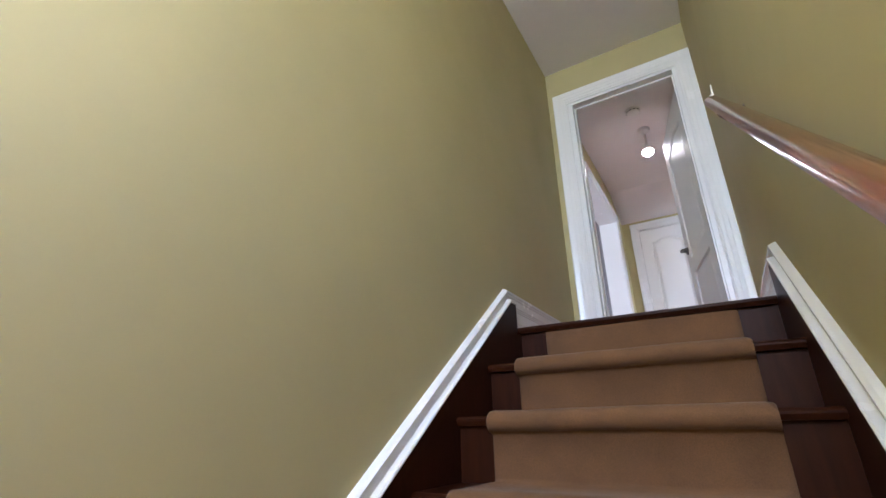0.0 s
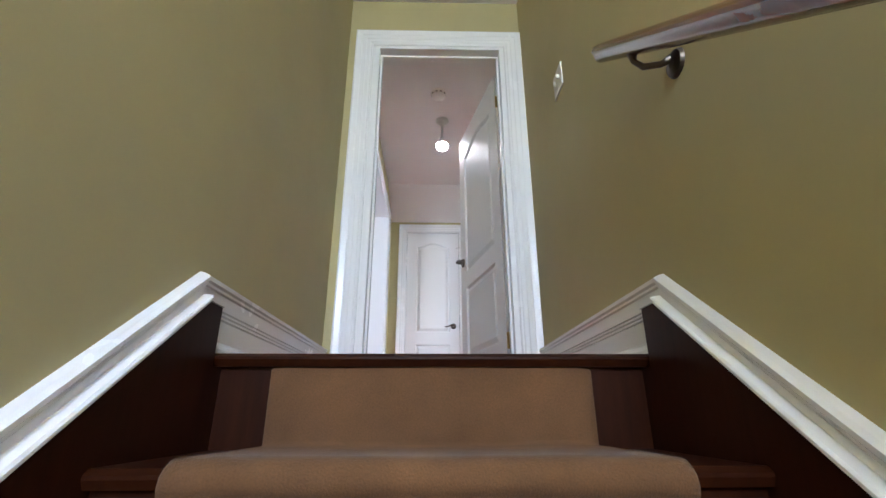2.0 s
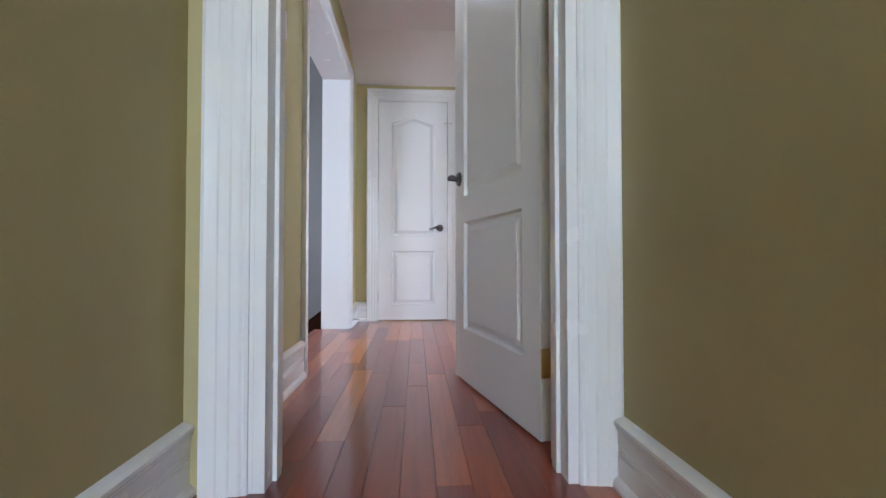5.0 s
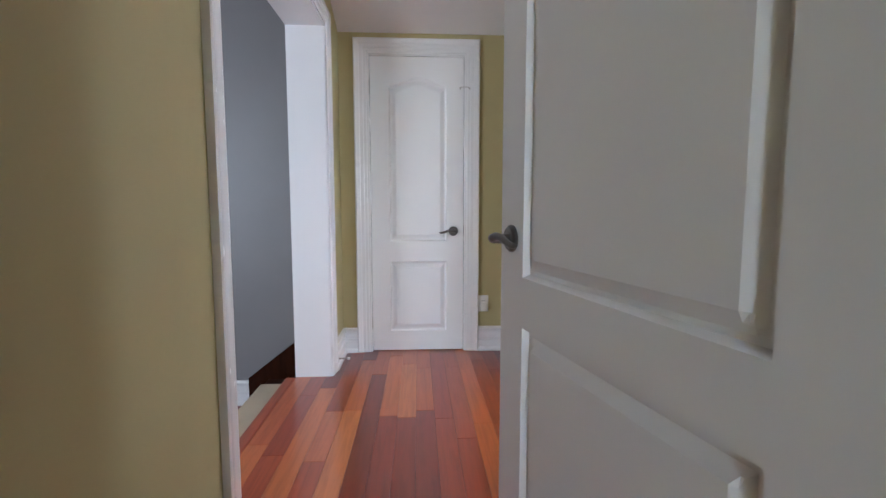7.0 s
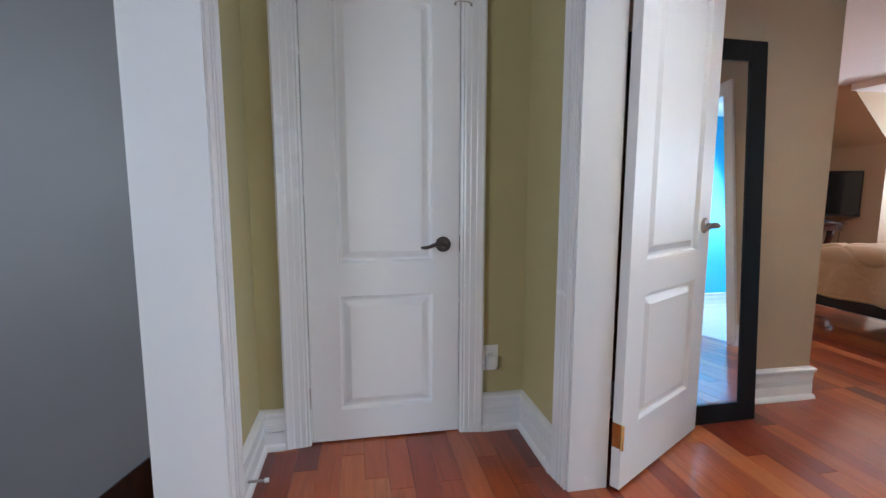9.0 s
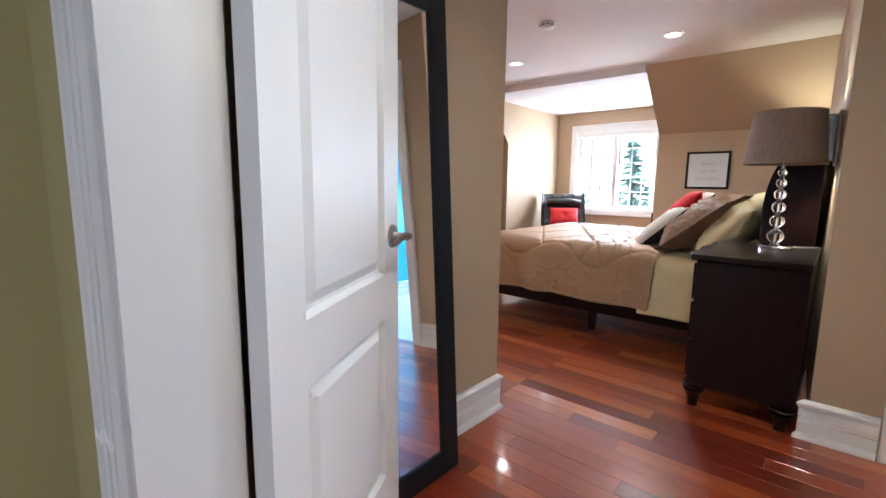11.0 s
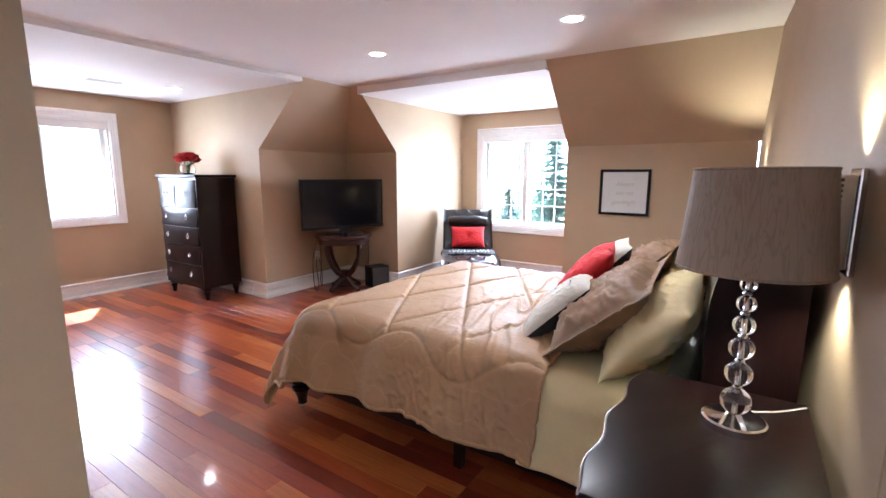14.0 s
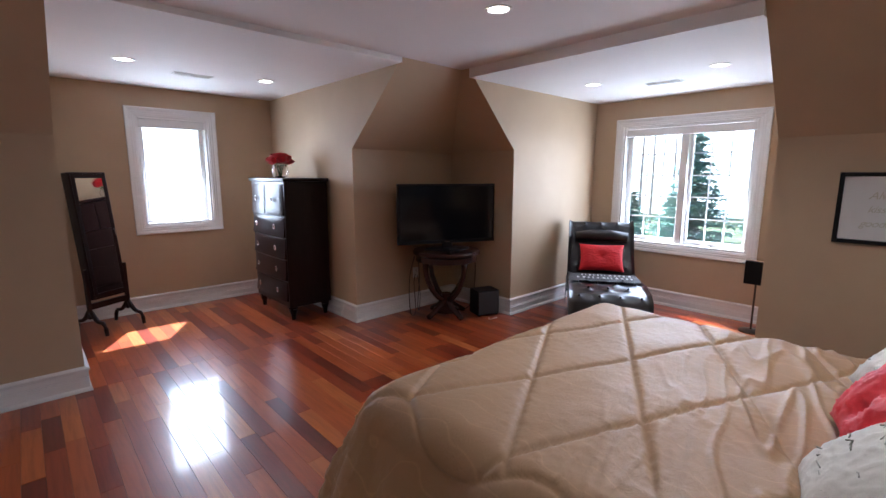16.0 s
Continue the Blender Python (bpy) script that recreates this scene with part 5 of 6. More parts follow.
outline = [(NS[0], NS[2]), (NS[1], NS[2])]
for k in range(25):
    s = k / 24
    wave = 0.018 * math.sin(s * math.pi * 3) ** 2 + 0.012 * math.sin(s * math.pi)
    outline.append((NS[1] - (NS[1] - NS[0]) * s, NS[3] - 0.02 + wave))
bm = bmesh.new()
prism(bm, outline, "z", NS[4] - 0.028, NS[4])
es_ = [e for e in bm.edges if abs(e.verts[0].co.z - e.verts[1].co.z) < 1e-5]
bmesh.ops.bevel(bm, geom=es_, offset=0.008, segments=3, affect='EDGES', profile=0.6)
part("top", bm, M_ESPRESSO, ns_root, smooth=35)
bm = bmesh.new()
tube(bm, [(px, py + 0.001, NS[4] - 0.007) for px, py in outline[2:]], 0.0042, 8)
part("edge_trim", bm, M_CHROME, ns_root, "thin silver trim along the shaped front edge", smooth=True)
for k in range(3):
    z0 = 0.15 + k * 0.195
    dr = part("drawer", boxed(NS[0] + 0.06, NS[1] - 0.06, NS[3] - 0.041, NS[3] - 0.022, z0, z0 + 0.18, bevel=0.006), M_ESPRESSO, ns_root)
    for xx in (NS[0] + 0.22, NS[1] - 0.22):
        bm = bmesh.new()
        tube(bm, [(xx + 0.022 * math.cos(a * math.pi / 8), NS[3] - 0.014, z0 + 0.09 + 0.022 * math.sin(a * math.pi / 8)) for a in range(17)], 0.004, 8)
        part("ring_pull", bm, M_CHROME, dr, "chrome ring pull", smooth=True)
for lx in (NS[0] + 0.06, NS[1] - 0.06):
    for ly in (NS[2] + 0.05, NS[3] - 0.07):
        part("foot", moved(turned_leg(0.125, 0.05), lx, ly, 0), M_ESPRESSO, ns_root, smooth=40)


def crystal_lamp(m):
    root = thing("table_lamp", "crystal ball table lamp with a taupe drum shade", "table lamp", m, group="bedside lamps")
    bm = bmesh.new()
    lathe(bm, [(0.078, 0), (0.078, 0.018), (0.073, 0.022), (0.03, 0.026), (0.016, 0.034)], 40)
    part("base", bm, M_CHROME, root, "polished chrome base", smooth=30)
    z = 0.032
    for r in (0.038, 0.034, 0.031, 0.0275, 0.024, 0.0205):
        bm = bmesh.new()
        bmesh.ops.create_uvsphere(bm, u_segments=20, v_segments=14, radius=r)
        bmesh.ops.scale(bm, verts=bm.verts, vec=(1, 1, 0.97))
        zc = z + r * 0.97
        part("crystal_ball", moved(bm, 0, 0, zc), M_CRYSTAL, root, "clear crystal ball", smooth=True)
        z = zc + r * 0.97 + 0.004
        bm = bmesh.new()
        lathe(bm, [(0.009, -0.004), (0.012, 0), (0.009, 0.004)], 16)
        part("collar", moved(bm, 0, 0, z), M_CHROME, root)
        z += 0.004
    bm = bmesh.new()
    tube(bm, [(0, 0, 0.03), (0, 0, z), (0, 0, 0.62)], 0.0045, 10)
    part("stem", bm, M_CHROME, root)
    bm = bmesh.new()
    prof = [(0.173, 0.435), (0.149, 0.69)]
    lathe(bm, prof + [(0.146, 0.69), (0.170, 0.435)], 56, cap=False)
    part("shade", bm, M_SHADE, root, "taupe silk drum shade", smooth=30)
    for zz, r in ((0.437, 0.1715), (0.688, 0.148)):
        bm = bmesh.new()
        tube(bm, [(r * math.cos(a * math.pi / 24), r * math.sin(a * math.pi / 24), zz) for a in range(49)], 0.004, 6)
        part("rim", bm, M_SHADE, root)
    for a in range(3):
        bm = bmesh.new()
        t = 2 * math.pi * a / 3
        tube(bm, [(0, 0, 0.62), (0.147 * math.cos(t), 0.147 * math.sin(t), 0.685)], 0.0025, 6)
        part("spider_arm", bm, M_CHROME, root)
    return root


lamp1 = crystal_lamp(pose(3.49, 5.50, NS[4]))
cord = bmesh.new()
tube(cord, [(3.565, 5.48, 0.777), (3.62, 5.40, 0.776), (3.66, 5.36, 0.776), (3.70, 5.325, 0.775), (3.745, 5.322, 0.7)], 0.003, 6)
tagged(part("lamp_cord", cord, M_WCORD, smooth=True), "thin white lamp cord across the nightstand", "cord")
# matching stand and lamp on the far side of the bed
copy_thing(ns_root, pose(2.80, 0.13, 0))
copy_thing(lamp1, pose(6.15, 5.56, NS[4]))

# wall sconces, light up and down
def sconce(x, y):
    sc = thing("wall_sconce", "ribbed chrome wall sconce shining up and down", "wall lamp", pose(x, y, 1.33, 0, 0, 3.0), group="bedside sconces")
    part("back_plate", boxed(-0.05, 0.05, 0.0, 0.015, -0.13, 0.13, bevel=0.004), M_CHROME, sc)
    part("body", boxed(-0.045, 0.045, 0.015, 0.05, -0.115, 0.115, bevel=0.008), M_CHROME, sc)
    for k in range(18):
        part("rib", boxed(-0.05, 0.05, 0.035, 0.056, -0.112 + k * 0.0128, -0.106 + k * 0.0128), M_CHROME, sc)
    for zz, tgt in ((1.455, 3.0), (1.205, 0.0)):
        lamp = new("sconce_beam", bpy.data.lights.new("sconce_beam", "SPOT"))
        lamp.data.energy, lamp.data.color, lamp.data.shadow_soft_size = (1.9 if x < 5 else 2.0), (1.0, 0.93, 0.62), 0.03
        lamp.data.spot_size, lamp.data.spot_blend = radians(100), 0.7
        lamp.matrix_world = look((x, y + 0.045, zz), (x, y + 0.075, tgt))


sconce(3.57, 5.297)
sconce(6.12, 5.433)

# picture
pic = thing("framed_print", "black framed print with three lines of pale script", "picture", pose(KX, 6.475, 1.278, 0, 0, -90))
pw, ph, ft = 0.446, 0.425, 0.024
for a in ((-pw / 2, -pw / 2 + ft, -ph / 2, ph / 2), (pw / 2 - ft, pw / 2, -ph / 2, ph / 2), (-pw / 2 + ft, pw / 2 - ft, -ph / 2, -ph / 2 + ft), (-pw / 2 + ft, pw / 2 - ft, ph / 2 - ft, ph / 2)):
    part("frame_side", boxed(a[0], a[1], -0.024, -0.001, a[2], a[3], bevel=0.003), M_BLACK, pic)
part("print", boxed(-pw / 2 + ft, pw / 2 - ft, -0.012, -0.002, -ph / 2 + ft, ph / 2 - ft), M_PAPER, pic, "white paper print")
for txt, z, size in (("Always", 0.075, 0.062), ("kiss me", -0.005, 0.058), ("goodnight", -0.09, 0.058)):
    cu = bpy.data.curves.new("lettering", 'FONT')
    cu.body, cu.size, cu.align_x, cu.align_y, cu.shear, cu.extrude = txt, size, 'CENTER', 'CENTER', 0.35, 0.0004
    cu.space_character = 0.92
    cu.materials.append(M_SCRIPT)
    t_ob = new("lettering", cu)
    t_ob.parent = pic
    t_ob.matrix_basis = pose(0, -0.0135, z, 90, 0, 0)

# tall chest of drawers
CX0, CX1, CY0, CY1, CH = 4.72, 5.225, 10.53, 11.42, 1.435
chest = thing("chest_of_drawers", "tall espresso wood chest with ring pulls", "chest of drawers", pose(0, 0, 0))
part("body", boxed(CX0 + 0.04, CX1 - 0.01, CY0 + 0.025, CY1 - 0.025, 0.14, CH - 0.035, bevel=0.006), M_ESPRESSO, chest)
outline = [(CX1, CY0), (CX1, CY1)]
for k in range(21):
    s = k / 20
    outline.append((CX0 + 0.02 - 0.02 * math.sin(s * math.pi), CY1 - (CY1 - CY0) * s))
bm = bmesh.new()
prism(bm, outline, "z", CH - 0.034, CH)
es_ = [e for e in bm.edges if abs(e.verts[0].co.z - e.verts[1].co.z) < 1e-5]
bmesh.ops.bevel(bm, geom=es_, offset=0.009, segments=3, affect='EDGES', profile=0.6)
part("top", bm, M_ESPRESSO, chest, smooth=35)


def drawer_front(y0, y1, z0, z1):
    """A bowed drawer front; the lower edge bulges."""
    bm = bmesh.new()
    n = 12
    rows_ = []
    for j in range(7):
        z = z0 + (z1 - z0) * j / 6
        row = []
        for i in range(n + 1):
            s = i / n
            y = y0 + (y1 - y0) * s
            mid = (y - CY0) / (CY1 - CY0)
            bow = 0.022 * math.sin(mid * math.pi)
            curl = 0.014 * (1 - j / 6) ** 3
            e = 0.006 if i in (0, n) or j in (0, 6) else 0.0
            row.append(bm.verts.new((CX0 + 0.032 - bow - curl + e, y, z)))
        rows_.append(row)
    for a, b in zip(rows_, rows_[1:]):
        for i in range(n):
            bm.faces.new((a[i], b[i], b[i + 1], a[i + 1]))
    back = [bm.verts.new((CX0 + 0.045, y, z)) for y, z in ((y0, z0), (y1, z0), (y1, z1), (y0, z1))]
    bm.faces.new(back)
    bm.faces.new([back[0], back[1]] + rows_[0][::-1])
    bm.faces.new([back[2], back[3]] + rows_[-1])
    bm.faces.new([back[3], back[0]] + [r[0] for r in rows_])
    bm.faces.new([back[1], back[2]] + [r[-1] for r in rows_[::-1]])
    bmesh.ops.recalc_face_normals(bm, faces=bm.faces)
    d = part("drawer", bm, M_ESPRESSO, chest, smooth=35)
    wide = y1 - y0 > 0.5
    for yy in ((y0 + 0.17, y1 - 0.17) if wide else ((y0 + y1) / 2,)):
        zc = (z0 + z1) / 2
        xx = CX0 + 0.02 - 0.022 * math.sin((yy - CY0) / (CY1 - CY0) * math.pi)
        bm = bmesh.new()
        tube(bm, [(xx - 0.006, yy + 0.018 * math.cos(a * math.pi / 10), zc + 0.022 * math.sin(a * math.pi / 10)) for a in range(21)], 0.0048, 8)
        p_ = part("ring_pull", bm, M_CHROME, d, "chrome ring pull", smooth=True)
    return d


edges = [0.20, 0.415, 0.635, 0.85, 1.095, 1.385]
for k in range(5):
    z0, z1 = edges[k] + 0.006, edges[k + 1] - 0.010
    if k == 4:
        ym = (CY0 + CY1) / 2
        drawer_front(CY0 + 0.05, ym - 0.006, z0 - 0.03, z1)
        drawer_front(ym + 0.006, CY1 - 0.05, z0 - 0.03, z1)
    else:
        drawer_front(CY0 + 0.05, CY1 - 0.05, z0, z1 - (0.03 if k == 3 else 0))
for lx in (CX0 + 0.09, CX1 - 0.06):
    for ly in (CY0 + 0.07, CY1 - 0.07):
        part("foot", moved(turned_leg(0.15, 0.045), lx, ly, 0), M_ESPRESSO, chest, smooth=40)
bm = bmesh.new()
pts = [(CY0 + 0.06, 0.19)] + [(CY0 + 0.06 + (CY1 - CY0 - 0.12) * k / 16, 0.145 - 0.03 * math.cos(k / 16 * 2 * math.pi * 1.5) + 0.01) for k in range(17)] + [(CY1 - 0.06, 0.19)]
prism(bm, pts, "x", CX0 + 0.042, CX0 + 0.06)
part("apron", bm, M_ESPRESSO, chest)

# roses
vase = thing("glass_vase", "round clear glass vase of water on the chest", "vase", pose(4.955, 11.07, CH))
bm = bmesh.new()
prof = [(0.04, 0.0), (0.072, 0.014), (0.088, 0.055), (0.082, 0.10), (0.064, 0.125), (0.067, 0.138)]
lathe(bm, prof + [(r - 0.003, z + 0.002) for r, z in prof[::-1][1:-1]] + [(0.01, 0.012)], 28)
part("bowl", bm, M_CRYSTAL, vase, smooth=40)
bouquet = thing("rose_bouquet", "bunch of red roses in the glass vase", "flowers", pose(4.955, 11.07, CH))
rr = random.Random(4)
for k in range(17):
    a = k * 2.4
    rad = 0.014 + 0.092 * math.sqrt(k / 17)
    bx, by, bz = rad * math.cos(a), rad * math.sin(a), 0.242 - 6.5 * rad * rad + rr.uniform(-0.01, 0.012)
    bm = bmesh.new()
    for layer in range(4):
        for pnum in range(5):
            ang = pnum * 1.2566 + layer * 0.6
            r0 = 0.010 + layer * 0.008
            vs = []
            for j in range(4):
                for i in range(4):
                    t = ang + (i - 1.5) * 0.33
                    s = j / 3
                    q = r0 * (0.5 + 0.7 * math.sin(s * 2.0)) + (0.006 if j == 3 else 0) * layer * 0.6
                    vs.append(bm.verts.new((q * math.cos(t), q * math.sin(t), -0.018 + 0.042 * s - layer * 0.003)))
            for j in range(3):
                for i in range(3):
                    bm.faces.new((vs[j * 4 + i], vs[j * 4 + i + 1], vs[j * 4 + i + 5], vs[j * 4 + i + 4]))
    bmesh.ops.scale(bm, verts=bm.verts, vec=(1.2, 1.2, 1.2))
    bmesh.ops.rotate(bm, verts=bm.verts, cent=(0, 0, 0), matrix=Euler((by * 5, -bx * -5, 0)).to_matrix())
    rose = part("rose", moved(bm, bx, by, bz), M_ROSE, bouquet, "red rose head", smooth=True)
    bm = bmesh.new()
    tube(bm, [(bx * 0.1, by * 0.1, 0.012), (bx * 0.35, by * 0.35, 0.09), (bx, by, bz - 0.015)], 0.0025, 6)
    part("stem", bm, M_STEM, rose)

# jewellery armoire on a stand
arm = thing("jewellery_armoire", "dark wood standing jewellery cabinet with a mirrored door", "jewellery cabinet", pose(3.40, 11.50, 0, 0, 0, 31))
tilt = pose(0, 0, 0.30, -6, 0, 0)


def tilted(bm):
    bmesh.ops.transform(bm, matrix=tilt, verts=bm.verts)
    return bm


part("cabinet_body", tilted(boxed(-0.165, 0.165, -0.045, 0.045, 0.03, 1.19, bevel=0.006)), M_ESPRESSO, arm)
for nm, q in (("door_stile", (-0.152, -0.122, 0.045, 1.175)), ("door_stile", (0.122, 0.152, 0.045, 1.175)), ("door_rail", (-0.1215, 0.1215, 0.045, 0.085)), ("door_rail", (-0.1215, 0.1215, 1.135, 1.175))):
    part(nm, tilted(boxed(q[0], q[1], -0.056, -0.0455, q[2], q[3], bevel=0.003)), M_ESPRESSO, arm)
part("door_mirror", tilted(boxed(-0.1215, 0.1215, -0.051, -0.0455, 0.0855, 1.1345)), M_MIRROR, arm, "clear mirror glass in the door")
bm = bmesh.new()
tube(bm, [(0.138, -0.056, 0.66), (0.138, -0.068, 0.645), (0.138, -0.068, 0.60), (0.138, -0.056, 0.585)], 0.004, 8)
part("door_handle", tilted(bm), M_CHROME, arm, "thin chrome handle", smooth=True)
part("stretcher", boxed(-0.17, 0.17, -0.018, 0.018, 0.245, 0.30, bevel=0.004), M_ESPRESSO, arm)
for sx in (-1, 1):
    part("post", boxed(sx * 0.185 - 0.014, sx * 0.185 + 0.014, -0.016, 0.016, 0.16, 0.62, bevel=0.004), M_ESPRESSO, arm)
    for sy in (-1, 1):
        bm = bmesh.new()
        pts = []
        for k in range(9):
            s = k / 8
            pts.append((sx * 0.185, sy * (0.012 + 0.17 * s + 0.03 * math.sin(s * math.pi)), 0.23 - 0.19 * s - 0.03 * math.sin(s * 2 * math.pi) + (0.0 if k < 8 else -0.02)))
        tube(bm, pts, [0.02, 0.02, 0.019, 0.018, 0.017, 0.016, 0.016, 0.018, 0.016], 8)
        part("curved_foot", bm, M_ESPRESSO, arm, smooth=True)

# television and its table
tv_dir = Vector((6.558 - 5.588, 9.44 - 9.855))
tv_ang = math.degrees(math.atan2(tv_dir.y, tv_dir.x))
tvx, tvy = (6.558 + 5.588) / 2, (9.44 + 9.855) / 2
tv = thing("television", "black flat-screen television on a pedestal, switched off", "television", pose(tvx, tvy, 0.715, 0, 0, tv_ang))
part("housing", boxed(-0.527, 0.527, 0.0, 0.045, 0.06, 0.665, bevel=0.008), M_BLACK, tv)
part("back_bulge", boxed(-0.40, 0.40, 0.045, 0.085, 0.12, 0.55, bevel=0.02), M_BLACK, tv)
part("screen", boxed(-0.503, 0.503, -0.003, 0.0, 0.095, 0.642), M_SCREEN, tv, "glossy dark screen")
part("bezel_strip", boxed(-0.527, 0.527, -0.004, 0.0, 0.061, 0.094), M_BLACK, tv)
part("badge", boxed(-0.03, 0.03, -0.0052, -0.004, 0.072, 0.08), M_CHROME, tv)
part("neck", boxed(-0.05, 0.05, 0.005, 0.04, 0.012, 0.07), M_BLACK, tv)
bm = bmesh.new()
lathe(bm, [(0.22, 0.0), (0.22, 0.006), (0.2, 0.011), (0.05, 0.016)], 40)
bmesh.ops.scale(bm, verts=bm.verts, vec=(1.1, 0.6, 1))
part("foot", moved(bm, 0, 0.02, 0), M_BLACK, tv, smooth=30)

table = thing("console_table", "round dark cherry table with curved legs", "table", pose(6.05, 9.64, 0, 0, 0, tv_ang))
M_CHERRYT = dark_wood("cherry_table_wood", (0.034, 0.012, 0.009), 0.25, 0.3)
bm = bmesh.new()
lathe(bm, [(0.30, 0.60), (0.315, 0.605), (0.315, 0.66), (0.335, 0.672), (0.345, 0.684), (0.345, 0.70), (0.335, 0.712), (0.30, 0.715)], 48)
part("tabletop", bm, M_CHERRYT, table, smooth=35)
bm = bmesh.new()
lathe(bm, [(0.13, 0.06), (0.13, 0.09), (0.10, 0.11), (0.06, 0.13), (0.045, 0.20), (0.055, 0.25)], 28)
part("pedestal", bm, M_CHERRYT, table, smooth=35)
for a in (20, 110, 200, 290):
    t = radians(a)
    bm = bmesh.new()
    pts = []
    for k in range(11):
        s = k / 10
        r_ = 0.045 + 0.23 * math.sin(s * math.pi / 2) ** 1.2
        pts.append((r_ * math.cos(t), r_ * math.sin(t), 0.19 + 0.42 * s ** 1.6))
    tube(bm, pts, [0.03, 0.03, 0.03, 0.028, 0.027, 0.026, 0.025, 0.025, 0.026, 0.028, 0.03], 8)
    part("leg", bm, M_CHERRYT, table, smooth=True)
    bm = bmesh.new()
    pts = [((0.03 + 0.21 * k / 8) * math.cos(t), (0.03 + 0.21 * k / 8) * math.sin(t), 0.17 - 0.14 * (k / 8) ** 0.8) for k in range(9)]
    tube(bm, pts, [0.035, 0.035, 0.034, 0.033, 0.031, 0.03, 0.03, 0.03, 0.028], 8)
    part("scroll_foot", bm, M_CHERRYT, table, smooth=True)
dvd = thing("set_top_box", "small black media box under the television", "media box", pose(5.98, 9.47, 0.715, 0, 0, tv_ang))
part("case", boxed(-0.05, 0.05, -0.04, 0.04, 0.0, 0.03, bevel=0.004), M_BLACK, dvd)
part("display", boxed(-0.02, 0.0, -0.0415, -0.04, 0.010, 0.018), M_CHROME, dvd)
sub = thing("subwoofer", "black cloth-fronted subwoofer box on the floor", "speaker", pose(6.42, 9.44, 0, 0, 0, -20))
part("cabinet", boxed(-0.125, 0.125, -0.10, 0.10, 0.008, 0.27, bevel=0.008), M_BLACK, sub)
part("grille", boxed(-0.115, 0.115, -0.106, -0.10, 0.02, 0.26, bevel=0.003), M_DARKCUSH, sub)
for fx in (-0.1, 0.1):
    for fy in (-0.08, 0.08):
        part("rubber_foot", boxed(fx - 0.012, fx + 0.012, fy - 0.012, fy + 0.012, 0.0, 0.009), M_BLACK, sub)
for k, pts in enumerate(([(5.74, 9.78, 0.66), (5.68, 9.80, 0.45), (5.70, 9.82, 0.15), (5.74, 9.84, 0.01), (5.86, 9.90, 0.006), (5.95, 10.06, 0.3), (6.0, 10.09, 0.39)],
                         [(5.80, 9.80, 0.66), (5.84, 9.82, 0.4), (5.82, 9.84, 0.12), (5.88, 9.88, 0.008), (6.0, 10.0, 0.2), (6.03, 10.09, 0.37)],
                         [(6.36, 9.52, 0.62), (6.40, 9.56, 0.3), (6.38, 9.60, 0.05), (6.3, 9.66, 0.006)])):
    bm = bmesh.new()
    fine = []
    for i in range(len(pts) - 1):
        p0, p1 = Vector(pts[i]), Vector(pts[i + 1])
        for s in (0, 0.25, 0.5, 0.75):
            fine.append(p0.lerp(p1, s))
    fine.append(Vector(pts[-1]))
    for _ in range(3):
        fine = [fine[0]] + [(fine[i - 1] + fine[i] * 2 + fine[i + 1]) / 4 for i in range(1, len(fine) - 1)] + [fine[-1]]
    tube(bm, fine, 0.0045, 6)
    tagged(part("power_cord", bm, M_CORD, smooth=True), "black power cord hanging from the television table", "cord")
bm = bmesh.new()
tube(bm, [(6.33, 9.29, 0.005), (6.29, 9.25, 0.005), (6.28, 9.21, 0.02), (6.31, 9.19, 0.03), (6.35, 9.2, 0.02)], 0.004, 6)
tagged(part("cable_end", bm, M_WCORD, smooth=True), "loose white cable end on the floor", "cord")

# tufted chaise
ch_ang = math.degrees(math.atan2(8.87 - 8.09, 7.75 - 6.53))
chaise = thing("chaise_lounge", "black tufted leather chaise with a rolled back", "chaise", pose(6.50, 8.07, 0, 0, 0, ch_ang))
CW = 0.68


def tufted_surface(fn, nu, nv, tuft_rows, depth):
    """A padded sheet: fn(s, t) gives place and normal; buttons pull it in."""
    verts, faces = [], []
    for j in range(nv + 1):
        for i in range(nu + 1):
            s, t = i / nu, j / nv
            p, nrm = fn(s, t)
            h = 0.0
            for ts, tt, ls, lt in tuft_rows:
                d = math.hypot((s - ts) * ls, (t - tt) * lt)
                h -= depth * math.exp(-(d / 0.035) ** 1.1)
            h += 0.004 * noise.noise((s * 7, t * 9, 2.2))
            verts.append(tuple(p + nrm * h))
    for j in range(nv):
        for i in range(nu):
            a = j * (nu + 1) + i
            faces.append((a, a + 1, a + nu + 2, a + nu + 1))
    me = bpy.data.meshes.new("pad")
    me.from_pydata(verts, [], faces)
    me.materials.append(M_LEATHER)
    for p in me.polygons:
        p.use_smooth = True
    return me


SEAT = [(-0.02, 0.10), (-0.03, 0.30), (0.0, 0.39), (0.10, 0.435), (0.35, 0.445), (0.70, 0.42), (0.95, 0.40), (1.06, 0.42)]
BACK = [(1.04, 0.40), (1.14, 0.55), (1.24, 0.75), (1.32, 0.90), (1.38, 0.945), (1.45, 0.93), (1.47, 0.86), (1.42, 0.60), (1.38, 0.12)]


def along(profile, t):
    pts = [Vector((p[0], 0, p[1])) for p in profile]
    lens = [(b - a).length for a, b in zip(pts, pts[1:])]
    d = t * sum(lens)
    for a, b, l in zip(pts, pts[1:], lens):
        if d <= l:
            nrm = (b - a).cross(Vector((0, 1, 0))).normalized()
            return a.lerp(b, d / l), -nrm
        d -= l
    return pts[-1], -(pts[-1] - pts[-2]).cross(Vector((0, 1, 0))).normalized()


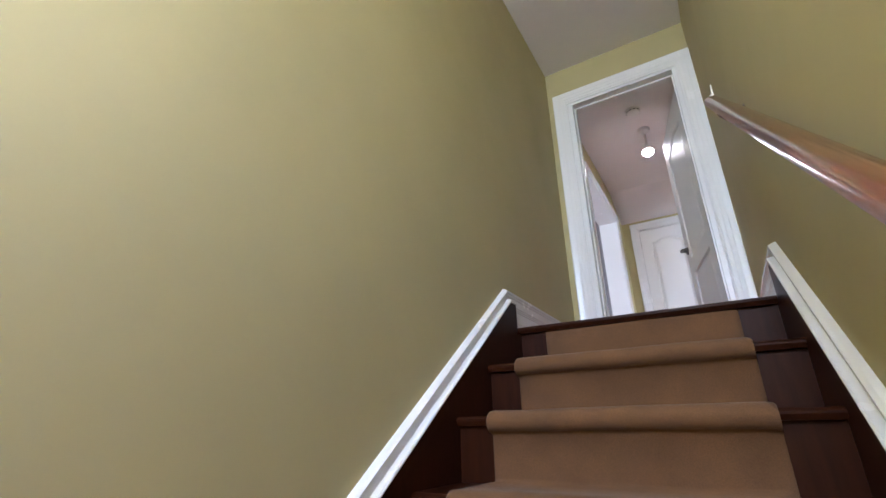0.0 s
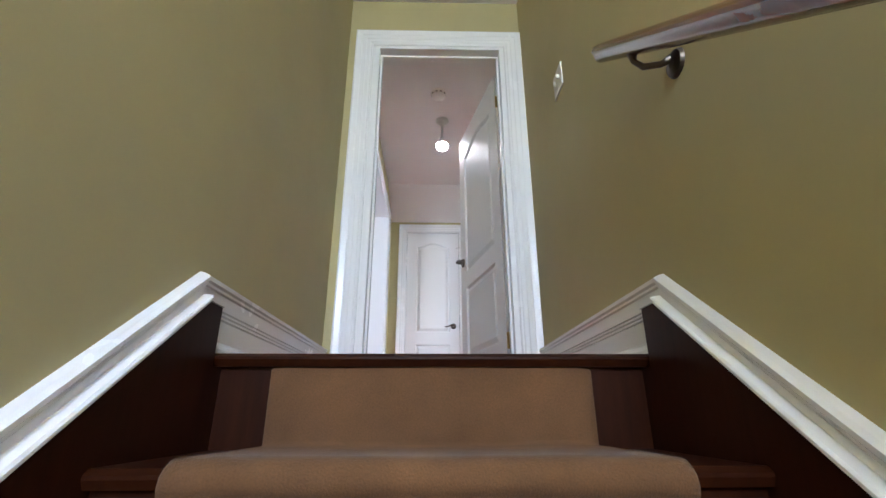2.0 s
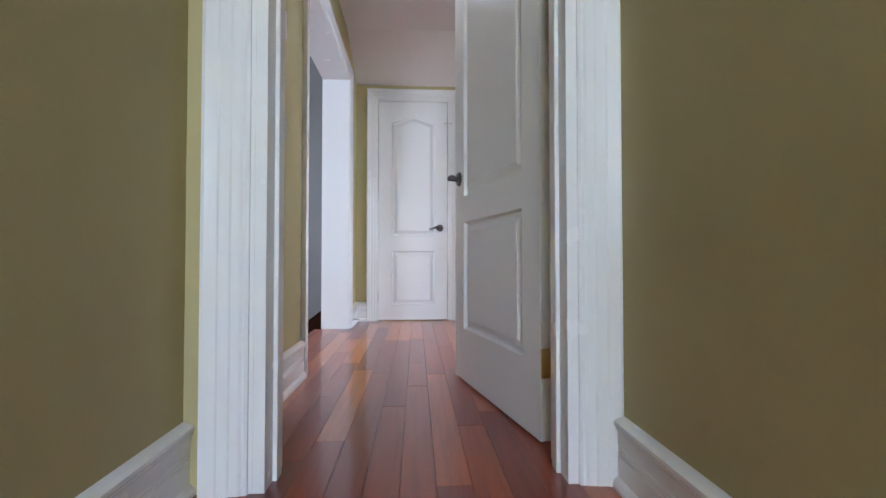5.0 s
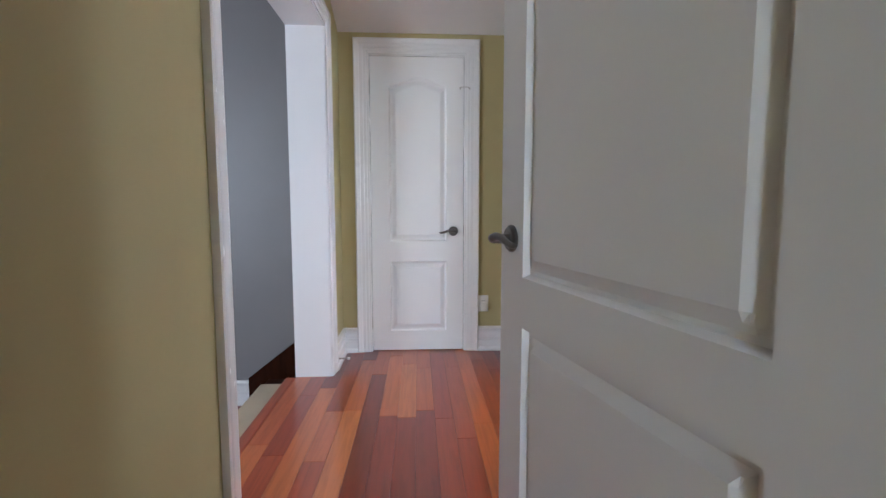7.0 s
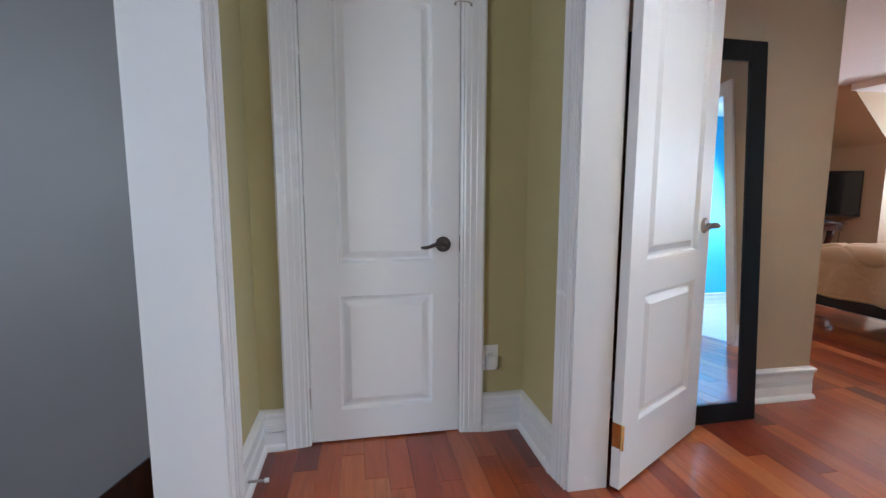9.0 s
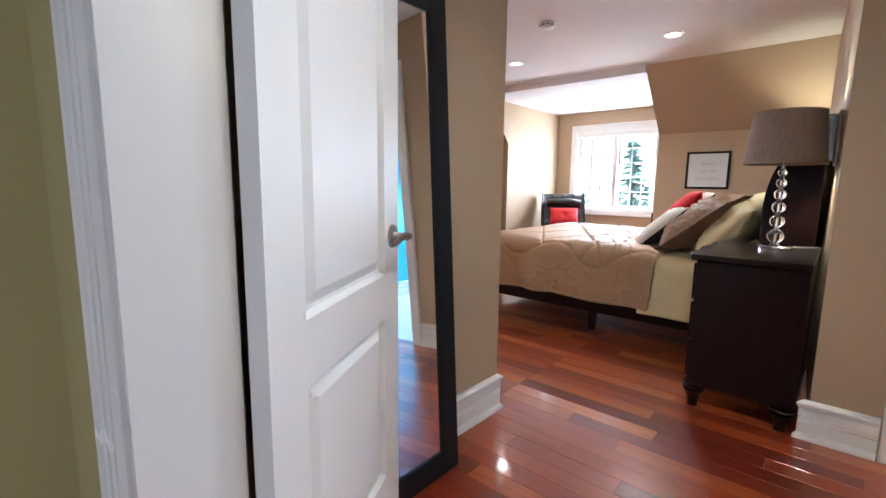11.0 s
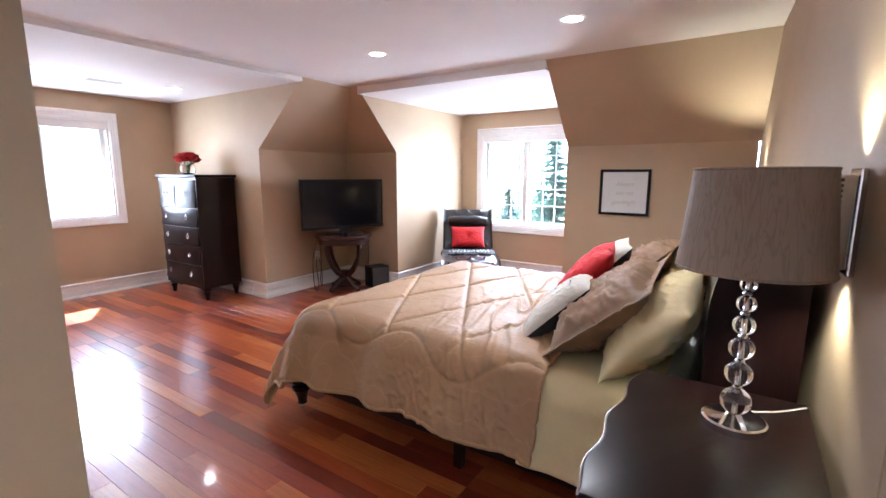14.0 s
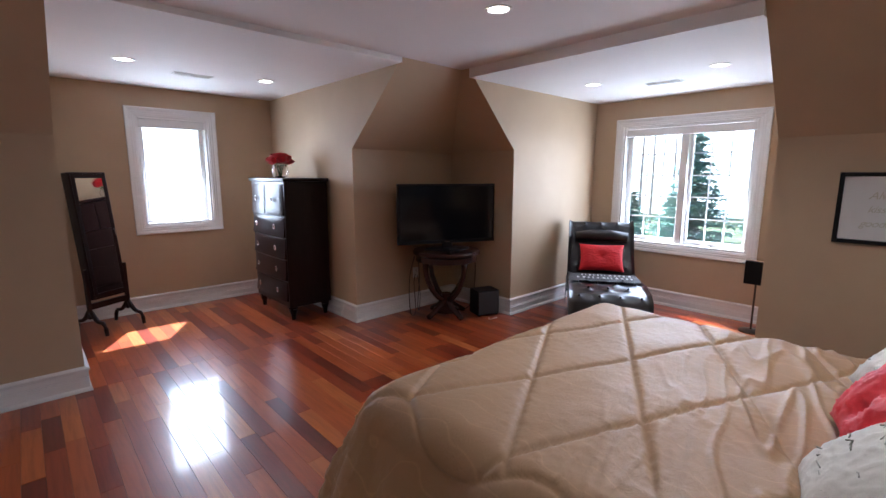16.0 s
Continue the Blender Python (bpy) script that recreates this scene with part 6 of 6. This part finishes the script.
def pad(name, profile, rows_, cols, depth, t0, t1):
    length = sum(math.hypot(b[0] - a[0], b[1] - a[1]) for a, b in zip(profile, profile[1:]))
    tufts = []
    for r in range(rows_):
        n = cols if r % 2 == 0 else cols - 1
        for c in range(n):
            tufts.append(((c + 0.5 + (0 if r % 2 == 0 else 0.5)) / cols, t0 + (t1 - t0) * r / max(1, rows_ - 1), CW, length))

    def fn(s, t):
        p, nrm = along(profile, t)
        edge = min(s, 1 - s) * CW
        drop = 0.03 * max(0.0, 1 - edge / 0.05) ** 2
        return p + Vector((0, (s - 0.5) * CW, 0)) - nrm * drop, nrm
    ob = new(name, tufted_surface(fn, 48, 80, tufts, depth))
    ob.parent = chaise
    for ts, tt, ls, lt in tufts:
        p, nrm = along(profile, tt)
        bm = bmesh.new()
        bmesh.ops.create_uvsphere(bm, u_segments=8, v_segments=6, radius=0.012)
        q = p + Vector((0, (ts - 0.5) * CW, 0)) - nrm * (depth - 0.002)
        part("button", moved(bm, *q), M_LEATHER, ob, smooth=True)
    return ob


pad("seat", SEAT, 6, 4, 0.028, 0.25, 0.92)
pad("backrest", BACK, 5, 4, 0.028, 0.06, 0.5)
bm = bmesh.new()
prism(bm, [(-0.01, 0.08), (1.36, 0.08), (1.41, 0.60), (1.45, 0.85), (1.37, 0.92), (1.30, 0.86), (1.05, 0.39), (0.7, 0.40), (0.1, 0.42), (0.01, 0.37)], "y", -CW / 2 + 0.012, CW / 2 - 0.012)
part("frame", bm, M_LEATHER, chaise)
for lx in (0.06, 1.30):
    for ly in (-0.27, 0.27):
        part("foot", boxed(lx - 0.025, lx + 0.025, ly - 0.025, ly + 0.025, 0.0, 0.085, bevel=0.005), M_ESPRESSO, chaise)
bm = bmesh.new()
tube(bm, [(1.20, -0.27, 0.80), (1.22, -0.1, 0.815), (1.22, 0.1, 0.815), (1.20, 0.27, 0.80)], [0.05, 0.062, 0.062, 0.05], 14)
part("neck_roll", bm, M_LEATHER, chaise, "leather neck cushion", smooth=True)
cm = pose(6.50, 8.07, 0, 0, 0, ch_ang)
cushion("throw_cushion", "bright red tufted cushion on the chaise", cm @ pose(1.06, 0.0, 0.595, 0, 0, 90) @ pose(0, 0, 0, 24, 0, 0), 0.46, 0.30, 0.16, M_RED, tufts=((0, 0),), seed=11.0, wr=0.004, category="cushion")
# striped throw folded over the seat
M_THROW = cloth("dark_throw", (0.03, 0.03, 0.035), 0.9, 500)
throw = thing("throw_blanket", "dark folded throw with white block lettering marks", "blanket", cm)
bm = bmesh.new()
n = 40
rows_ = []
for j in range(11):
    xx = 0.52 + 0.36 * j / 10
    row = []
    for i in range(n + 1):
        s = -0.60 + 1.20 * i / n
        if abs(s) < CW / 2 - 0.03:
            y, z = s, 0.452 - 0.03 * (xx - 0.5)
        else:
            e = abs(s) - (CW / 2 - 0.03)
            y, z = math.copysign(CW / 2 - 0.03 + min(e, 0.04) + 0.02 * min(1, e), s), 0.448 - 0.03 * (xx - 0.5) - max(0, e - 0.03)
        row.append(bm.verts.new((xx + 0.004 * math.sin(s * 30), y + 0.008 * math.copysign(1, s) * (1 if abs(s) > 0.34 else 0), z + 0.006 * noise.noise((xx * 9, s * 9, 1)) + 0.008)))
    rows_.append(row)
for a, b in zip(rows_, rows_[1:]):
    for i in range(n):
        bm.faces.new((a[i], b[i], b[i + 1], a[i + 1]))
bmesh.ops.recalc_face_normals(bm, faces=bm.faces)
part("cloth", bm, M_THROW, throw, smooth=True)
rk = random.Random(3)
for line, xx in enumerate((0.60, 0.72)):
    y = -0.26
    while y < 0.24:
        w_ = rk.choice((0.02, 0.03, 0.035, 0.045))
        part("white_mark", boxed(xx, xx + 0.05, y, y + w_ * 0.5, 0.466, 0.470), M_PAPER, throw)
        y += w_ + 0.012

# small floor lamp beside the wide window
fl = thing("floor_lamp", "slim dark floor lamp with a square black shade", "floor lamp", pose(7.86, 7.33, 0))
bm = bmesh.new()
lathe(bm, [(0.10, 0), (0.10, 0.012), (0.03, 0.025)], 28)
part("base", bm, M_DARKMETAL, fl, smooth=30)
bm = bmesh.new()
tube(bm, [(0, 0, 0.02), (0, 0, 0.55)], 0.009, 10)
part("pole", bm, M_DARKMETAL, fl)
part("shade", boxed(-0.085, 0.085, -0.085, 0.085, 0.47, 0.69, bevel=0.01), M_BLACK, fl)
part("shade_cap", boxed(-0.08, 0.08, -0.08, 0.08, 0.691, 0.70), M_CHROME, fl)

# leaning mirror
MW0, MW1, MH = 1.18, 1.872, 1.755
mir = thing("leaning_mirror", "tall black framed mirror leaning against the wall", "mirror", pose(MW0, 6.27, 0.0, -3.2, 0, 1.2))
mw, f = MW1 - MW0, 0.09
for nm, a in (("frame_side", (0, f, 0, MH)), ("frame_side", (mw - f, mw, 0, MH)), ("frame_bottom", (f, mw - f, 0, f)), ("frame_top", (f, mw - f, MH - f, MH))):
    part(nm, boxed(a[0], a[1], -0.012, 0.016, a[2], a[3], bevel=0.003), M_BLACK, mir)
part("bevel_strip", boxed(f, mw - f, -0.004, 0.010, f, MH - f), M_CHROME, mir)
part("mirror_glass", boxed(f + 0.012, mw - f - 0.012, -0.006, -0.004, f + 0.012, MH - f - 0.012), M_MIRROR, mir, "clear mirror glass")

# ---- outside ----
# Unseen eaves, added to cut off the top of the north window's sun patch.
M_EAVE = painted("white_soffit_paint", (0.75, 0.75, 0.74), 0.6)
for nm, b in (("roof_eave_north", (NX0 - 0.4, NX1 + 0.4, NY + 0.16, NY + 0.54, 2.35, 2.50)), ("roof_eave_east", (EX + 0.16, EX + 0.5, EY0 - 0.4, EY1 + 0.4, 2.35, 2.50))):
    tagged(mesh_object(nm, boxed(*b), M_EAVE), "unseen white boxed eave added to shade the dormer window", "eave", kind="structure")
M_GRASS = plain("lawn", (0.07, 0.11, 0.035), 0.9, 0, 0.3, 0.6)
tagged(mesh_object("ground", boxed(-200, 200, -200, 200, -3.6, -3.4), M_GRASS), "green lawn around the house", "ground", kind="structure")
M_NEEDLE = plain("spruce_needles", (0.16, 0.22, 0.20), 0.6, 0, 0.3, 3)
_t = M_NEEDLE.node_tree
_tr = _t.nodes.new("ShaderNodeBsdfTranslucent")
_tr.inputs[0].default_value = (0.42, 0.62, 0.56, 1)
_mx = _t.nodes.new("ShaderNodeMixShader")
_mx.inputs[0].default_value = 0.8
_t.links.new(_t.nodes["Principled BSDF"].outputs[0], _mx.inputs[1])
_t.links.new(_tr.outputs[0], _mx.inputs[2])
_t.links.new(_mx.outputs[0], _t.nodes["Material Output"].inputs["Surface"])
M_BARK = plain("bark", (0.33, 0.28, 0.25), 0.9, 0, 0.3, 8, 0.6, 40)
M_HAZE = glow("bright_sky_backdrop", (0.95, 0.97, 1.0), 1.1)


def spruce(x, y, h, seed):
    r = random.Random(seed)
    root = thing("spruce_tree", "blue-green spruce standing outside the window", "tree", pose(x, y, -3.4), group="trees outside")
    bm = bmesh.new()
    tube(bm, [(0, 0, 0), (0, 0, h * 0.6), (0, 0, h)], [0.16, 0.09, 0.01], 8)
    part("trunk", bm, M_BARK, root)
    verts, faces = [], []
    z = 0.4
    while z < h:
        reach = (h - z) * 0.38 + 0.15
        for b in range(11):
            a = r.uniform(0, 6.283)
            lift_ = r.uniform(-0.1, 0.1)
            ln = reach * r.uniform(0.75, 1.1)
            steps = max(3, int(ln / 0.12))
            for k in range(steps):
                s = (k + 0.6) / steps
                cx, cy, cz = math.cos(a) * ln * s, math.sin(a) * ln * s, z + lift_ - 0.35 * ln * s + 0.25 * ln * s * s
                for q in range(8):
                    t = r.uniform(0, 6.283)
                    l = r.uniform(0.12, 0.28)
                    dz = r.uniform(-0.12, 0.03)
                    wv = 0.045
                    k0 = len(verts)
                    verts += [(cx, cy, cz), (cx + math.cos(t) * l * 0.5 - math.sin(t) * wv, cy + math.sin(t) * l * 0.5 + math.cos(t) * wv, cz + dz * 0.4),
                              (cx + math.cos(t) * l, cy + math.sin(t) * l, cz + dz), (cx + math.cos(t) * l * 0.5 + math.sin(t) * wv, cy + math.sin(t) * l * 0.5 - math.cos(t) * wv, cz + dz * 0.4)]
                    faces.append((k0, k0 + 1, k0 + 2, k0 + 3))
        z += 0.16
    me = bpy.data.meshes.new("crown")
    me.from_pydata(verts, [], faces)
    me.materials.append(M_NEEDLE)
    c = new("crown", me)
    c.parent = root


for i, (tx, ty, th) in enumerate(((17.0, 10.95, 6.1), (17.8, 9.0, 5.7), (18.5, 7.0, 6.0), (20.0, 12.6, 4.3), (22.5, 15.2, 4.2), (21.5, 9.6, 4.4))):
    spruce(tx, ty, th, 20 + i)
rt = random.Random(12)
for k in range(6):
    tx, ty = rt.uniform(44, 56), rt.uniform(6, 36)
    root = thing("bare_tree", "tall bare grey trunk in the wood beyond", "tree", pose(tx, ty, -3.4), group="trees outside")
    bm = bmesh.new()
    tube(bm, [(0, 0, 0), (0.1, 0.05, 6), (rt.uniform(-0.3, 0.3), 0.1, 14)], [0.16, 0.12, 0.04], 8)
    part("trunk", bm, M_BARK, root)
    for b in range(7):
        zz = rt.uniform(3, 12)
        a = rt.uniform(0, 6.28)
        bm = bmesh.new()
        l = rt.uniform(0.8, 2.0)
        tube(bm, [(0.05, 0.04, zz), (l * 0.5 * math.cos(a), l * 0.5 * math.sin(a), zz + 0.5), (l * math.cos(a), l * math.sin(a), zz + 1.3)], [0.05, 0.03, 0.01], 5)
        part("limb", bm, M_BARK, root)
for nm, b in (("backdrop_east", (62, 62.2, -60, 80, -3.4, 22)), ("backdrop_north", (-60, 62, 64, 64.2, -3.4, 22))):
    tagged(mesh_object(nm, boxed(*b), M_HAZE), "bright hazy sky low over the wood", "backdrop", kind="structure")

# ---- plank floor ----
wall("floor", M_SUB, (-0.6, 0.9, LANDING_Y + 0.06, 6.56, -0.08, -0.012), (0.9, BX + 0.06, 3.84, 6.47, -0.08, -0.012), (BX + 0.06, KX, 5.3, 6.47, -0.08, -0.012), (WX, KX, 6.47, KY, -0.08, -0.012),
     (NX0, NX1, KY, NY, -0.08, -0.012), (KX, EX, EY0, EY1, -0.08, -0.012), label="glossy red cherry plank floor")
floor = bpy.data.objects["floor"]
PW = 0.0905
ZONES = [(-0.60, 0.90, LANDING_Y + 0.061, 6.50), (0.90, BX + 0.05, 3.85, 6.49), (BX + 0.05, KX, 5.25, 6.49), (WX, KX, 6.49, KY), (NX0, NX1, KY, NY), (KX, EX, EY0, EY1)]


def zone_spans(x0, x1):
    """Merged y-ranges of floor for the strip between x0 and x1."""
    spans = sorted((c, d, max(a, x0), min(b, x1)) for a, b, c, d in ZONES if min(b, x1) - max(a, x0) > 0.012)
    return spans


def plank_mesh(w, l):
    h, e = 0.012, 0.0008
    v = [(0.0004, 0.0004, -h), (w - 0.0004, 0.0004, -h), (w - 0.0004, l - 0.0004, -h), (0.0004, l - 0.0004, -h),
         (0.0004, 0.0004, -e), (w - 0.0004, 0.0004, -e), (w - 0.0004, l - 0.0004, -e), (0.0004, l - 0.0004, -e),
         (e + 0.0004, e + 0.0004, 0), (w - e - 0.0004, e + 0.0004, 0), (w - e - 0.0004, l - e - 0.0004, 0), (e + 0.0004, l - e - 0.0004, 0)]
    f = [(8, 9, 10, 11)] + [(a, (a + 1) % 4, (a + 1) % 4 + 4, a + 4) for a in range(4)] + [(a + 4, (a + 1) % 4 + 4, (a + 1) % 4 + 8, a + 8) for a in range(4)]
    return v, f


rng = random.Random(7)
shared, singles = {}, 0
rest_v, rest_f = [], []
x = -0.60
while x < EX:
    for c, d, a, b in zone_spans(x, x + PW):
        y = c
        first = rng.uniform(0.1, 0.9)
        while y < d - 0.001:
            l = min(first if y == c else round(rng.choice((0.45, 0.6, 0.75, 0.9, 1.1, 1.4)), 2), d - y)
            if d - y - l < 0.12:
                l = d - y
            key = (round(b - a, 3), round(l, 3))
            near = 2.5 < x < 4.6 and 6.2 < y < 10.0 and singles < 290
            v, f = plank_mesh(b - a, l)
            if near:
                if key not in shared:
                    me = bpy.data.meshes.new("plank")
                    me.from_pydata(v, [], f)
                    me.materials.append(M_PLANK)
                    shared[key] = me
                ob = new("plank", shared[key])
                ob.location = (a, y, rng.uniform(-0.0003, 0.0003))
                ob.parent = floor
                singles += 1
            else:
                k = len(rest_v)
                dz = rng.uniform(-0.0003, 0.0003)
                rest_v += [(p[0] + a, p[1] + y, p[2] + dz) for p in v]
                rest_f += [tuple(i + k for i in q) for q in f]
            y += l
    x += PW
me = bpy.data.meshes.new("planks")
me.from_pydata(rest_v, [], rest_f)
me.materials.append(M_PLANK)
planks = new("planks", me)
planks.parent = floor
tagged(planks, kind="stuff")
